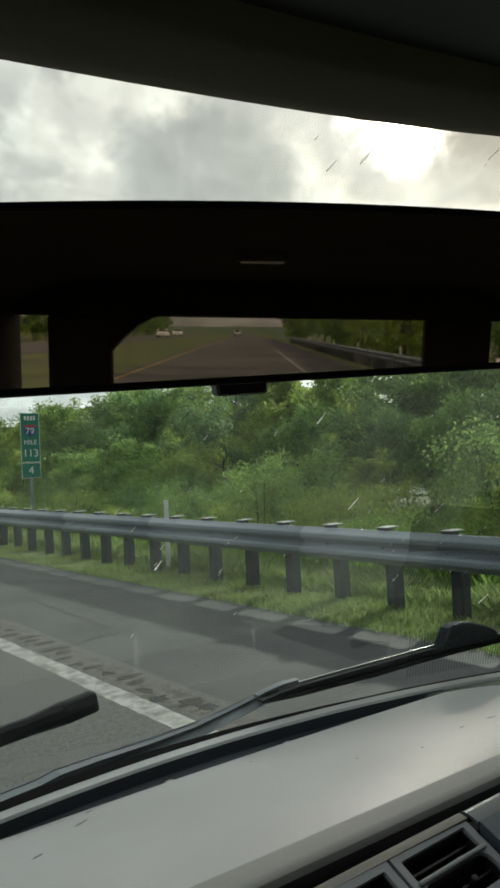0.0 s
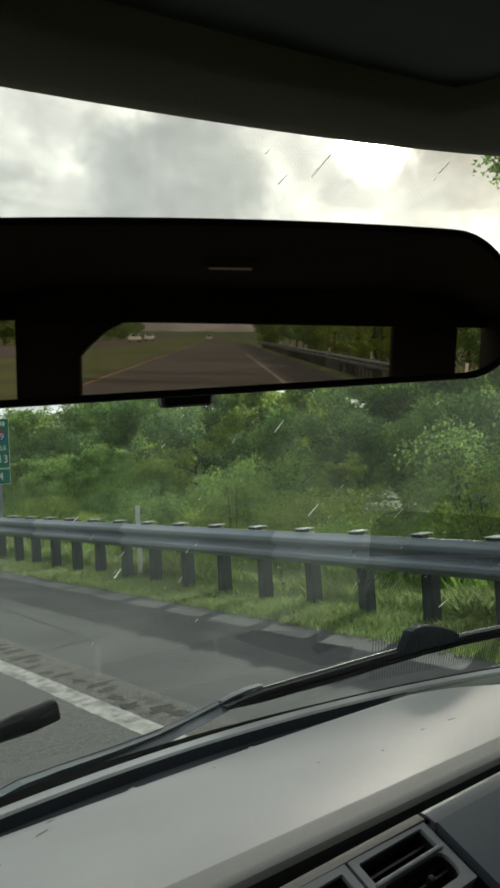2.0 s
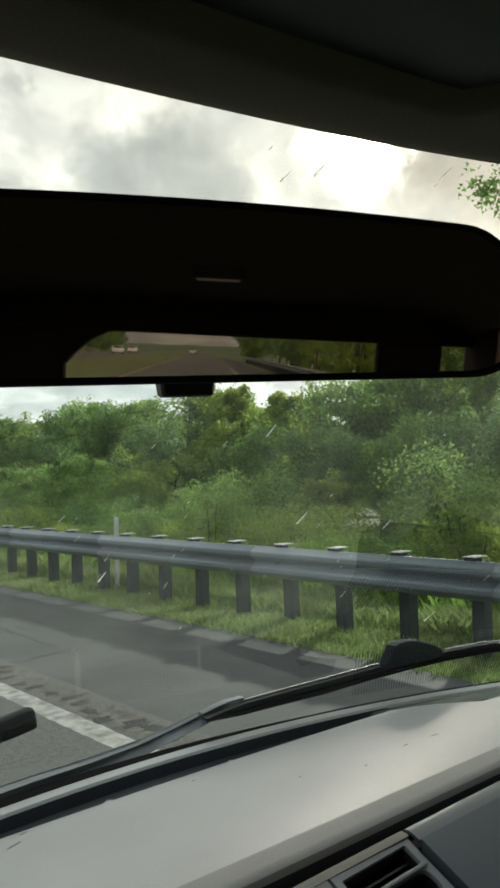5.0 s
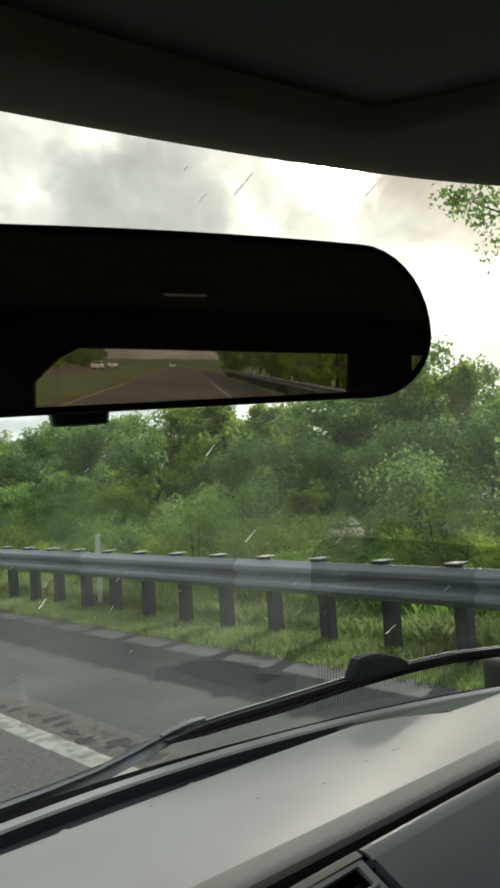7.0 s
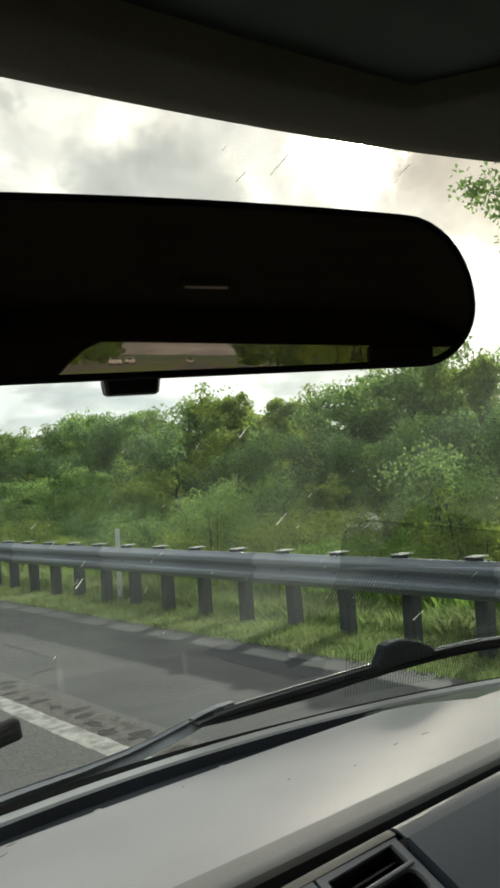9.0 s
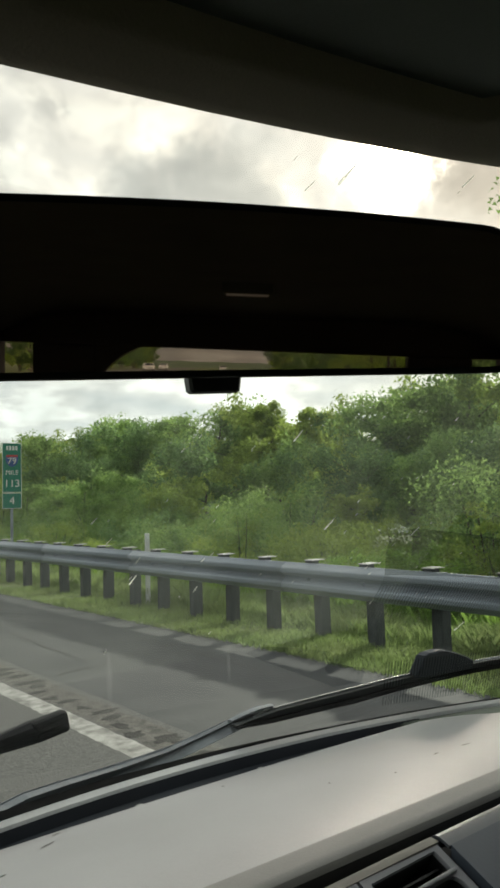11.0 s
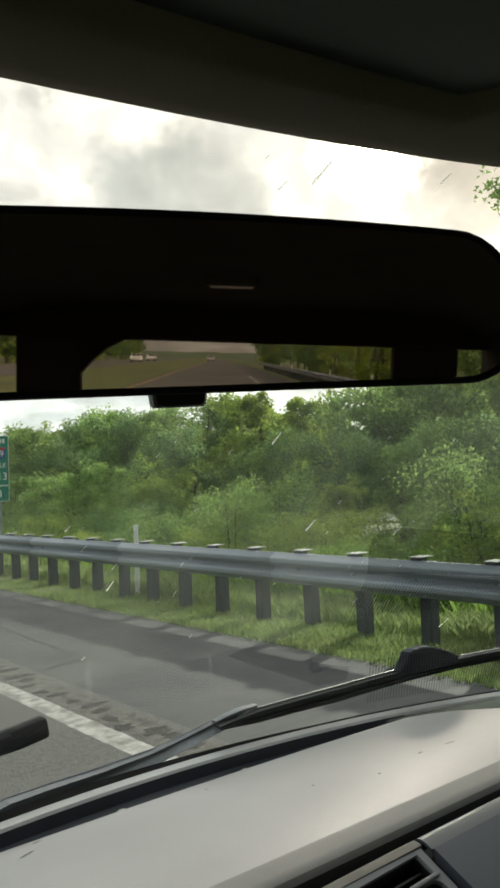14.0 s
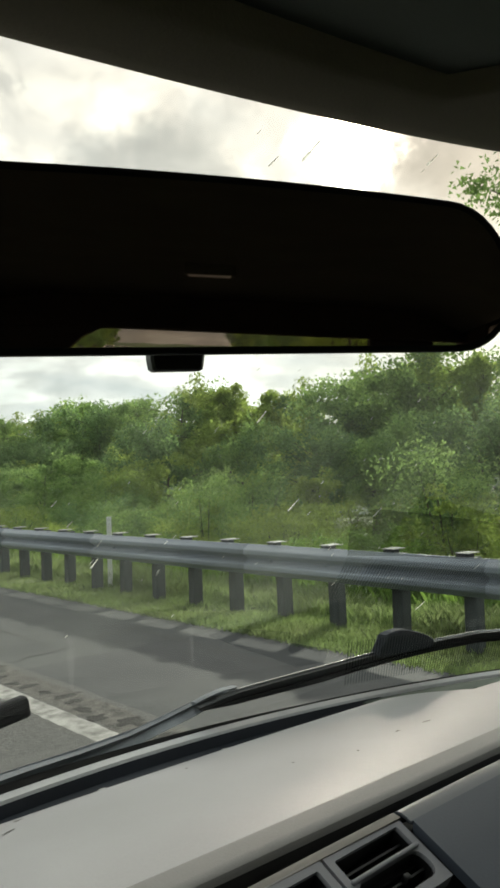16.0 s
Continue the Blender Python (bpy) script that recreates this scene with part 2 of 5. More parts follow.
M_ASPHALT_LANE = material("lane_asphalt", (0.094, 0.094, 0.091), 0.9, spread=0.6, scale=26, fine=62, bump=0.8, dist=0.007, other=(0.062, 0.062, 0.06))
M_ASPHALT = material("shoulder_asphalt", (0.052, 0.055, 0.057), 0.88, spread=0.4, scale=1.3, fine=48, bump=0.45, dist=0.004, other=(0.029, 0.032, 0.036))
M_TAR = material("rumble_groove_asphalt", (0.036, 0.035, 0.033), 0.95, spread=0.35, scale=9, fine=45, bump=0.8, dist=0.012)
M_CRACK = material("crack_sealant", (0.035, 0.035, 0.036), 0.7, spread=0.2, scale=5, fine=60)
M_LINE = material("worn_white_line_paint", (0.345, 0.34, 0.322), 0.75, spread=0.25, scale=9, fine=55, bump=0.4, other=(0.13, 0.127, 0.12))
M_YELLOW = material("worn_yellow_line_paint", (0.5, 0.36, 0.06), 0.75, spread=0.18, scale=7, fine=70, bump=0.3)
M_GROUND = material("meadow_soil", (0.10, 0.13, 0.04), 0.95, spread=0.25, scale=0.25, fine=6, bump=0.6, dist=0.05, other=(0.06, 0.085, 0.028))
M_GRASS = leaf_material("grass_blades", (0.15, 0.214, 0.082), (0.142, 0.178, 0.082), 0.4, 0.3)
M_WEED = leaf_material("weed_leaves", (0.145, 0.245, 0.058), (0.09, 0.16, 0.042), 0.5, 0.4)
M_LEAF_A = leaf_material("mid_green_leaves", (0.16, 0.248, 0.08), (0.10, 0.168, 0.058), 0.58, 0.3)
M_LEAF_B = leaf_material("yellow_green_leaves", (0.222, 0.302, 0.078), (0.155, 0.222, 0.062), 0.58, 0.3)
M_LEAF_C = leaf_material("dark_green_leaves", (0.12, 0.196, 0.074), (0.078, 0.138, 0.058), 0.58, 0.3)
M_BARK = material("grey_brown_bark", (0.13, 0.11, 0.09), 0.95, spread=0.3, scale=4, fine=40, bump=0.7, dist=0.02, stretch=(1, 1, 0.25))
M_STEEL = material("weathered_galvanised_steel", (0.285, 0.315, 0.362), 0.45, metal=0.1, spread=0.14, scale=1.4, fine=60, bump=0.08, other=(0.19, 0.213, 0.24), stretch=(1, 0.35, 1))
M_POST = material("weathered_grey_timber_post", (0.082, 0.09, 0.094), 0.9, spread=0.25, scale=7, fine=60, bump=0.4, obj=0.2, stretch=(1, 1, 0.2))
M_POST_TOP = material("pale_timber_top", (0.60, 0.59, 0.56), 0.85, spread=0.2, scale=9, fine=80, bump=0.4)
M_WHITE_POST = material("white_delineator_plastic", (0.72, 0.72, 0.70), 0.5, spread=0.08, scale=5, fine=50, bump=0.05)
M_SIGN_GREEN = material("green_sign_sheeting", (0.0, 0.19, 0.12), 0.4, spread=0.06, scale=4, fine=60, bump=0.03)
M_SIGN_WHITE = material("white_sign_sheeting", (0.75, 0.77, 0.75), 0.4, spread=0.05, scale=4, fine=60, bump=0.03)
M_SIGN_BLUE = material("blue_shield_sheeting", (0.02, 0.09, 0.32), 0.4, spread=0.05, scale=4, fine=60, bump=0.03)
M_SIGN_RED = material("red_shield_sheeting", (0.45, 0.03, 0.03), 0.4, spread=0.05, scale=4, fine=60, bump=0.03)
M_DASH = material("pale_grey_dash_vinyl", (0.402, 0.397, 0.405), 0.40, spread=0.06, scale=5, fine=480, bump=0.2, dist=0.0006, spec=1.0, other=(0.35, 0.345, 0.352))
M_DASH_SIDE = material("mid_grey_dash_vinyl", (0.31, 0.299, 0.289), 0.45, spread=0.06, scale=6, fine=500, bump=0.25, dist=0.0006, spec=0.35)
M_DASH_DARK = material("slate_grey_dash_plastic", (0.07, 0.082, 0.104), 0.42, spread=0.06, scale=6, fine=380, bump=0.2, dist=0.0005, spec=0.45)
M_LIP = material("blue_grey_lip_plastic", (0.60, 0.60, 0.595), 0.45, spread=0.08, scale=9, fine=300, bump=0.15, dist=0.0005, other=(0.50, 0.505, 0.51))
M_VENT = material("blue_grey_vent_plastic", (0.235, 0.235, 0.255), 0.45, spread=0.05, scale=9, fine=300, bump=0.1, dist=0.0005, spec=0.35)
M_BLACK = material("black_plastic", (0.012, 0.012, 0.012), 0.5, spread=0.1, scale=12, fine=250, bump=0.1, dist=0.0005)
M_SHELL = material("matt_black_mirror_plastic", (0.010, 0.010, 0.010), 0.7, spread=0.1, scale=12, fine=250, bump=0.1, dist=0.0005, spec=0.25)
M_SLOT = material("defroster_slot_dark_plastic", (0.020, 0.025, 0.034), 0.6, spread=0.12, scale=10, fine=250, bump=0.2, dist=0.0006)
M_RUBBER = material("wiper_rubber", (0.013, 0.014, 0.016), 0.6, spec=0.15, spread=0.15, scale=20, fine=200, bump=0.1, dist=0.0005)
M_BLADE = material("weathered_dark_blade_rubber", (0.034, 0.037, 0.039), 0.55, spec=0.3, spread=0.15, scale=20, fine=200, bump=0.1, dist=0.0005)
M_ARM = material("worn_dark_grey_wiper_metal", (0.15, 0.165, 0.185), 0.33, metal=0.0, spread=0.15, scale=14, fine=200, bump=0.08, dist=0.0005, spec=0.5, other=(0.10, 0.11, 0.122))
M_ARM_SKYLIT = material("worn_skylit_wiper_metal", (0.25, 0.27, 0.295), 0.42, metal=0.0, spread=0.15, scale=14, fine=200, bump=0.08, dist=0.0005, spec=0.5, other=(0.12, 0.13, 0.145))
M_COWL = material("grey_cowl_plastic", (0.10, 0.105, 0.11), 0.6, spread=0.15, scale=8, fine=150, bump=0.2, dist=0.001)
M_ROOF = material("dark_headliner_fabric", (0.235, 0.205, 0.16), 0.95, spread=0.07, scale=5, fine=500, bump=0.3, dist=0.0008)
M_VISOR = material("grey_visor_fabric", (0.13, 0.145, 0.122), 0.95, spread=0.07, scale=5, fine=500, bump=0.3, dist=0.0008)
M_TRIM = material("dark_cabin_trim", (0.055, 0.05, 0.045), 0.75, spread=0.1, scale=6, fine=200, bump=0.15, dist=0.001)
M_BODY = material("car_body_paint", (0.05, 0.055, 0.06), 0.35, metal=0.3, spread=0.05, scale=3, fine=90, bump=0.0)
M_BUG = leaf_material("dried_insect_splash", (0.53, 0.53, 0.5), (0.46, 0.46, 0.44), 0.85, 0.05)
# see-through overlay that paints a dark reflection in the windshield
M_REFLECT_DARK = glass_material("dark_reflection_overlay", tint=(0.60, 0.62, 0.60), gloss=0.02)
M_BLADE_GLINT = material("blade_glint_metal", (0.6, 0.61, 0.62), 0.25, metal=1.0, spread=0.05, scale=14, fine=200, bump=0.05, dist=0.0003)
M_COVER = material("charcoal_joint_plastic", (0.058, 0.065, 0.08), 0.65, spread=0.12, scale=14, fine=200, bump=0.1, dist=0.0005, spec=0.25)
M_SCUFF = material("dark_scuff_mark", (0.26, 0.253, 0.237), 0.8, spread=0.2, scale=40, fine=300, bump=0)
M_NICK = material("pale_nick", (0.5, 0.5, 0.48), 0.6, spread=0.2, scale=40, fine=300, bump=0)
M_END = material("greenish_grey_end_trim_plastic", (0.15, 0.17, 0.145), 0.85, spread=0.05, scale=6, fine=300, bump=0.12, dist=0.0005, spec=0.12)
M_GRIT = material("milled_gritty_asphalt", (0.105, 0.10, 0.09), 0.95, spread=0.4, scale=12, fine=50, bump=0.9, dist=0.01, other=(0.05, 0.048, 0.045))
# four more overlays for painted windshield reflections: ribs, pane and patch
M_REFLECT_FAINT = glass_material("faint_ribbed_reflection", tint=(0.78, 0.79, 0.79), gloss=0.0)
M_REFLECT_PALE = glass_material("pale_reflection_overlay", tint=(0.86, 0.87, 0.87), gloss=0.01)
M_REFLECT_RIBS = glass_material("ribbed_reflection_overlay", tint=(0.60, 0.62, 0.62), gloss=0.02)
M_REFLECT_PATCH = glass_material("dark_reflection_patch", tint=(0.77, 0.78, 0.79), gloss=0.0)
M_BEZEL = material("olive_grey_bezel_plastic", (0.13, 0.124, 0.112), 0.5, spread=0.05, scale=9, fine=300, bump=0.1, dist=0.0005, spec=0.3)
M_RIM = material("highlight_slate_rim", (0.095, 0.104, 0.118), 0.3, spread=0.05, scale=9, fine=300, bump=0.1, dist=0.0005, spec=0.6)
M_GLASS = glass_material("dusty_windshield_glass", gloss=0.026, haze=0.005)
M_SMUDGE = glass_material("greasy_smudge", tint=(0.985, 0.985, 0.985), gloss=0.0, haze=0.05)
M_DUST_VEIL = glass_material("pale_dust_and_veil", tint=(0.985, 0.985, 0.985), gloss=0.0, haze=0.040, dust=(0.74, 0.80, 0.68))
M_SIDE_GLASS = glass_material("side_window_glass", tint=(0.90, 0.92, 0.90), gloss=0.04)
M_MIRROR = bpy.data.materials.new("tinted_mirror_silver")
M_MIRROR.use_nodes = True
_b = M_MIRROR.node_tree.nodes["Principled BSDF"]
_b.inputs["Base Color"].default_value, _b.inputs["Metallic"].default_value, _b.inputs["Roughness"].default_value = (0.50, 0.37, 0.30, 1), 1.0, 0.015
M_CAR_PAINT = material("white_car_paint", (0.6, 0.6, 0.59), 0.3, spread=0.03, scale=4, fine=80, bump=0)
M_CAR_GLASS = material("dark_car_window", (0.02, 0.022, 0.025), 0.1, spread=0.05, scale=4, fine=80, bump=0)
M_TYRE = material("black_tyre_rubber", (0.02, 0.02, 0.02), 0.85, spread=0.1, scale=10, fine=120, bump=0.1)
M_HEADLIGHT = material("clear_headlight_lens", (0.8, 0.8, 0.76), 0.2, spread=0.03, scale=10, fine=80, bump=0)
M_WATER = material("pond_water", (0.10, 0.12, 0.11), 0.06, spread=0.1, scale=0.3, fine=4, bump=0.12, dist=0.02, spec=0.8)
M_HILL = material("far_wooded_hillside", (0.075, 0.115, 0.055), 0.95, spread=0.3, scale=0.03, fine=0.35, bump=1.0, dist=1.2, other=(0.05, 0.085, 0.05))
M_LENS = material("white_lamp_lens", (0.8, 0.8, 0.76), 0.4, spread=0.03, scale=10, fine=100, bump=0)
M_LENS.node_tree.nodes["Principled BSDF"].inputs["Emission Color"].default_value = (1.0, 0.95, 0.88, 1)
M_LENS.node_tree.nodes["Principled BSDF"].inputs["Emission Strength"].default_value = 0.03


# ---- mesh helpers ----
def mesh_of(name, bm, mat, smooth=False):
    me = bpy.data.meshes.new(name)
    bmesh.ops.recalc_face_normals(bm, faces=bm.faces)
    bm.to_mesh(me)
    bm.free()
    if mat:
        me.materials.append(mat)
    if smooth:
        me.polygons.foreach_set("use_smooth", [True] * len(me.polygons))
    return me


def part(name, bm, mat, parent, label="", smooth=False):
    ob = new(name, mesh_of(name, bm, mat, smooth))
    ob.parent = parent
    return tagged(ob, label)


def thing(name, label, category, group="", kind="", at=None):
    ob = new(name)
    ob.empty_display_size = 0.1
    if at is not None:
        ob.matrix_world = at
    return tagged(ob, label, category, group, kind)


def single(name, bm, mat, label, category, group="", kind="", smooth=False):
    return tagged(new(name, mesh_of(name, bm, mat, smooth)), label, category, group, kind)


def box(bm, x0, x1, y0, y1, z0, z1, bevel=0.0, m=None, seg=2):
    r = bmesh.ops.create_cube(bm, size=1.0)
    vs = r["verts"]
    for v in vs:
        v.co = Vector(((x0 + x1) / 2 + v.co.x * (x1 - x0), (y0 + y1) / 2 + v.co.y * (y1 - y0), (z0 + z1) / 2 + v.co.z * (z1 - z0)))
    if bevel:
        es = list({e for v in vs for e in v.link_edges})
        g = bmesh.ops.bevel(bm, geom=es, offset=bevel, segments=seg, profile=0.5, affect="EDGES")
        vs = list({v for f in g["faces"] for v in f.verts} | {v for v in vs if v.is_valid})
    if m is not None:
        bmesh.ops.transform(bm, matrix=m, verts=[v for v in vs if v.is_valid])
    return bm


def grid(bm, rows, close=False):
    """Faces over rows of points, all of one length."""
    vs = [[bm.verts.new(p) for p in r] for r in rows]
    for a, b in zip(vs, vs[1:]):
        n = len(a)
        for i in range(n if close else n - 1):
            j = (i + 1) % n
            bm.faces.new((a[i], a[j], b[j], b[i]))
    return vs


def sheet(bm, rows, thick, way):
    """A shell over rows of points with a thickness along way."""
    way = Vector(way) * thick
    top = grid(bm, rows)
    low = grid(bm, [[Vector(p) + way for p in r] for r in rows])
    rim = top[0] + [r[-1] for r in top[1:]] + top[-1][-2::-1] + [r[0] for r in top[-2:0:-1]]
    rim2 = low[0] + [r[-1] for r in low[1:]] + low[-1][-2::-1] + [r[0] for r in low[-2:0:-1]]
    for i in range(len(rim)):
        j = (i + 1) % len(rim)
        bm.faces.new((rim[i], rim2[i], rim2[j], rim[j]))
    return bm


def tube(bm, pts, radii, sides=8, flat=1.0, cap=True):
    """A tube along points; flat squeezes it across."""
    pts = [Vector(p) for p in pts]
    rings = []
    for i, p in enumerate(pts):
        d = (pts[min(i + 1, len(pts) - 1)] - pts[max(i - 1, 0)]).normalized()
        a = d.cross(Vector((0, 0, 1)))
        a = a.normalized() if a.length > 0.05 else Vector((1, 0, 0))
        b = a.cross(d).normalized()
        r = radii[i] if hasattr(radii, "__len__") else radii
        rings.append([p + a * (r * math.cos(2 * math.pi * k / sides)) + b * (r * flat * math.sin(2 * math.pi * k / sides)) for k in range(sides)])
    vs = grid(bm, rings, close=True)
    if cap:
        bm.faces.new(vs[0])
        bm.faces.new(vs[-1])
    return bm


def raw_mesh(name, verts, faces, mat, smooth=False):
    """A mesh from numpy arrays of corners and equal-sized faces."""
    me = bpy.data.meshes.new(name)
    k = faces.shape[1]
    me.vertices.add(len(verts))
    me.vertices.foreach_set("co", np.ascontiguousarray(verts, dtype=np.float32).ravel())
    me.loops.add(faces.size)
    me.loops.foreach_set("vertex_index", np.ascontiguousarray(faces, dtype=np.int32).ravel())
    me.polygons.add(len(faces))
    me.polygons.foreach_set("loop_start", np.arange(0, faces.size, k, dtype=np.int32))
    me.polygons.foreach_set("loop_total", np.full(len(faces), k, dtype=np.int32))
    if smooth:
        me.polygons.foreach_set("use_smooth", np.ones(len(faces), dtype=bool))
    me.update(calc_edges=True)
    me.materials.append(mat)
    return me


# ---- ground and road ----
RAIL_X, RAIL_TOP, POST_GAP = 5.89, 0.70, 0.81
EDGE_X = 5.1          # where the paved shoulder ends
FOG_X = 2.25           # inner edge of the white edge line


def fall(x):
    """Cross slope of the paved shoulder."""
    return -0.042 * max(0.0, min(x, EDGE_X) - FOG_X - 0.5)


def land(x, y):
    """Height of the ground: level road, a bank falling beyond the rail, a meadow, wooded rises far off."""
    if -22.5 <= x <= EDGE_X - 0.1:
        return -0.006 + fall(x)
    if x > 0:
        near = min(1.0, (x - EDGE_X + 0.1) / 0.8)
        s = min(1.0, max(0.0, x - 6.6) / 6.5)
        z = -0.006 + fall(EDGE_X) - 0.06 * near - 1.12 * s * s * (3 - 2 * s)
        return z + (0.03 + 0.1 * s) * near * noise.noise((x * 0.35, y * 0.35, 0.0))
    s = min(1.0, (-22.5 - x) / 6.0)
    return -0.5 * s + 0.1 * noise.noise((x * 0.2, y * 0.2, 3.0)) * s


def axis(stops):
    out = []
    for a, b, n in stops:
        out += [a + (b - a) * i / n for i in range(n)]
    return out + [stops[-1][1]]


def build_ground():
    xs = axis([(-2500, -300, 6), (-300, -40, 10), (-40, -22.5, 8), (-22.5, 2.7, 8), (2.7, 5.2, 2), (5.2, 7.0, 10), (7.0, 30, 30), (30, 120, 20), (120, 400, 8), (400, 2500, 6)])
    ys = axis([(-2500, -300, 6), (-300, -60, 12), (-60, 60, 70), (60, 300, 20), (300, 2500, 6)])
    v = np.array([(x, y, land(x, y)) for y in ys for x in xs])
    n = len(xs)
    f = np.array([(j * n + i, j * n + i + 1, (j + 1) * n + i + 1, (j + 1) * n + i) for j in range(len(ys) - 1) for i in range(n - 1)])
    tagged(new("ground", raw_mesh("ground", v, f, M_GROUND, True)), "green and brown meadow ground falling away beside the road", "ground", kind="structure")


def strip(name, x0, x1, z, mat, label, category, y0=-320.0, y1=320.0, step=4.0, wobble=0.0):
    """A long flat band along the road with a small thickness and uneven edges."""
    bm = bmesh.new()
    rows = []
    n = int((y1 - y0) / step)
    for i in range(n + 1):
        y = y0 + (y1 - y0) * i / n
        a = wobble * (noise.noise((y * 0.9, x0, 0)) * 0.6 + noise.noise((y * 19, x0, 0)) * 0.7) if wobble else 0
        b = wobble * (noise.noise((y * 1.1, x1, 5)) * 0.6 + noise.noise((y * 17, x1, 5)) * 0.7) if wobble else 0
        rows.append([(x0 + a, y, z + fall(x0)), ((x0 + x1) / 2, y, z + fall((x0 + x1) / 2)), (x1 + b, y, z + fall(x1))])
    grid(bm, rows)
    return single(name, bm, mat, label, category, kind="structure")


build_ground()
strip("road", -4.3, FOG_X + 0.5, 0.0, M_ASPHALT_LANE, "worn light grey asphalt traffic lanes of a highway", "road", step=0.5, wobble=0.02)
strip("shoulder", FOG_X + 0.4, EDGE_X, -0.002, M_ASPHALT, "darker grey asphalt paved road shoulder", "road shoulder", y0=-150, y1=150, step=0.12, wobble=0.05)
strip("opposite_road", -21.5, -12.5, 0.012, M_ASPHALT_LANE, "worn light grey asphalt of the opposite carriageway", "road", y0=-320, y1=60)
strip("edge_line", FOG_X, FOG_X + 0.16, 0.0006, M_LINE, "worn white painted edge line", "road marking", y0=-60, y1=100, step=0.03, wobble=0.016)
strip("median_line", -3.95, -3.85, 0.004, M_YELLOW, "worn yellow painted edge line by the median", "road marking", y0=-200, y1=60, step=0.5, wobble=0.015)


def build_rumble():
    """Milled strip beside the edge line: a gritty bed with ragged dark dents."""
    rng = random.Random(3)
    bm = bmesh.new()
    rows = []
    for i in range(361):
        y = -3.0 + i * 0.07
        x0 = FOG_X + 0.175 + 0.03 * noise.noise((y * 5, 1.0, 0)) + rng.uniform(-0.012, 0.012)
        x1 = FOG_X + 0.43 + 0.045 * noise.noise((y * 4, 9.0, 0)) + rng.uniform(-0.015, 0.015)
        rows.append([(x0, y, 0.0006), (x0 + 0.02, y, 0.0009), (x1 - 0.03, y, 0.0009), (x1, y, 0.0006)])
    grid(bm, rows)
    part("milled_bed", bm, M_GRIT, RUMBLE, "gritty brownish milled asphalt")
    for i in range(95):
        y = -2.0 + i * 0.2 + rng.uniform(-0.05, 0.05)
        bm = bmesh.new()
        w, l = rng.uniform(0.05, 0.13), rng.uniform(0.04, 0.095)
        ring = []
        for k in range(22):
            t = 2 * math.pi * k / 22
            q = 0.8 + 0.5 * noise.noise((math.cos(t) * 1.6, math.sin(t) * 1.6, i * 3.7)) + rng.uniform(-0.13, 0.13)
            ring.append((w * math.cos(t) * q, l * math.sin(t) * q))
        lo = [bm.verts.new((x * 1.05, q * 1.05, 0.001)) for x, q in ring]
        hi = [bm.verts.new((x * 0.85, q * 0.85, 0.003)) for x, q in ring]
        for k in range(22):
            bm.faces.new((lo[k], lo[(k + 1) % 22], hi[(k + 1) % 22], hi[k]))
        bm.faces.new(hi)
        ob = part("rumble_groove", bm, M_TAR, RUMBLE)
        ob.location = (FOG_X + 0.29 + rng.uniform(-0.07, 0.06), y, 0.0)


RUMBLE = thing("rumble_strip", "ragged dark milled rumble strip beside the edge line", "rumble strip", kind="structure")
build_rumble()


def build_cracks():
    rng = random.Random(8)
    for x0, y0, x1, y1, w in ((2.75, 6.0, 3.5, 6.4, 0.022), (3.5, 6.4, 4.9, 6.9, 0.018), (3.3, 6.3, 3.45, 8.4, 0.014), (2.7, 10.7, 4.8, 11.0, 0.03), (2.72, 8.1, 4.3, 8.35, 0.016), (4.3, 3.8, 4.42, 7.4, 0.016), (2.74, 14.6, 4.9, 15.1, 0.03)):
        bm = bmesh.new()
        n = 26
        rows, dx, dy = [], 0, 0
        for i in range(n + 1):
            s = i / n
            dx += rng.uniform(-0.02, 0.02)
            dy += rng.uniform(-0.03, 0.03)
            k = w * (0.4 + 0.6 * math.sin(math.pi * s)) * rng.uniform(0.6, 1.2)
            c = Vector((x0 + (x1 - x0) * s + dx, y0 + (y1 - y0) * s + dy, 0.0018))
            c.z += fall(c.x)
            side = Vector((-(y1 - y0), x1 - x0, 0)).normalized() * k / 2
            rows.append([c - side, c + side])
        grid(bm, rows)
        single("pavement_crack", bm, M_CRACK, "thin dark crack across the asphalt shoulder", "crack", "shoulder cracks", "structure")


build_cracks()


# ---- guard rail ----
def beam_profile():
    """Outline across the corrugated beam: two rounded humps towards the road (x, z)."""
    pts = []
    n = 36
    for i in range(n + 1):
        s = i / n
        z = RAIL_TOP - 0.345 * s
        h = math.sin(math.pi * 2 * s) ** 2
        flat = min(1.0, 1.25 * h) ** 0.85
        pts.append((-0.075 * flat, z))
    return pts


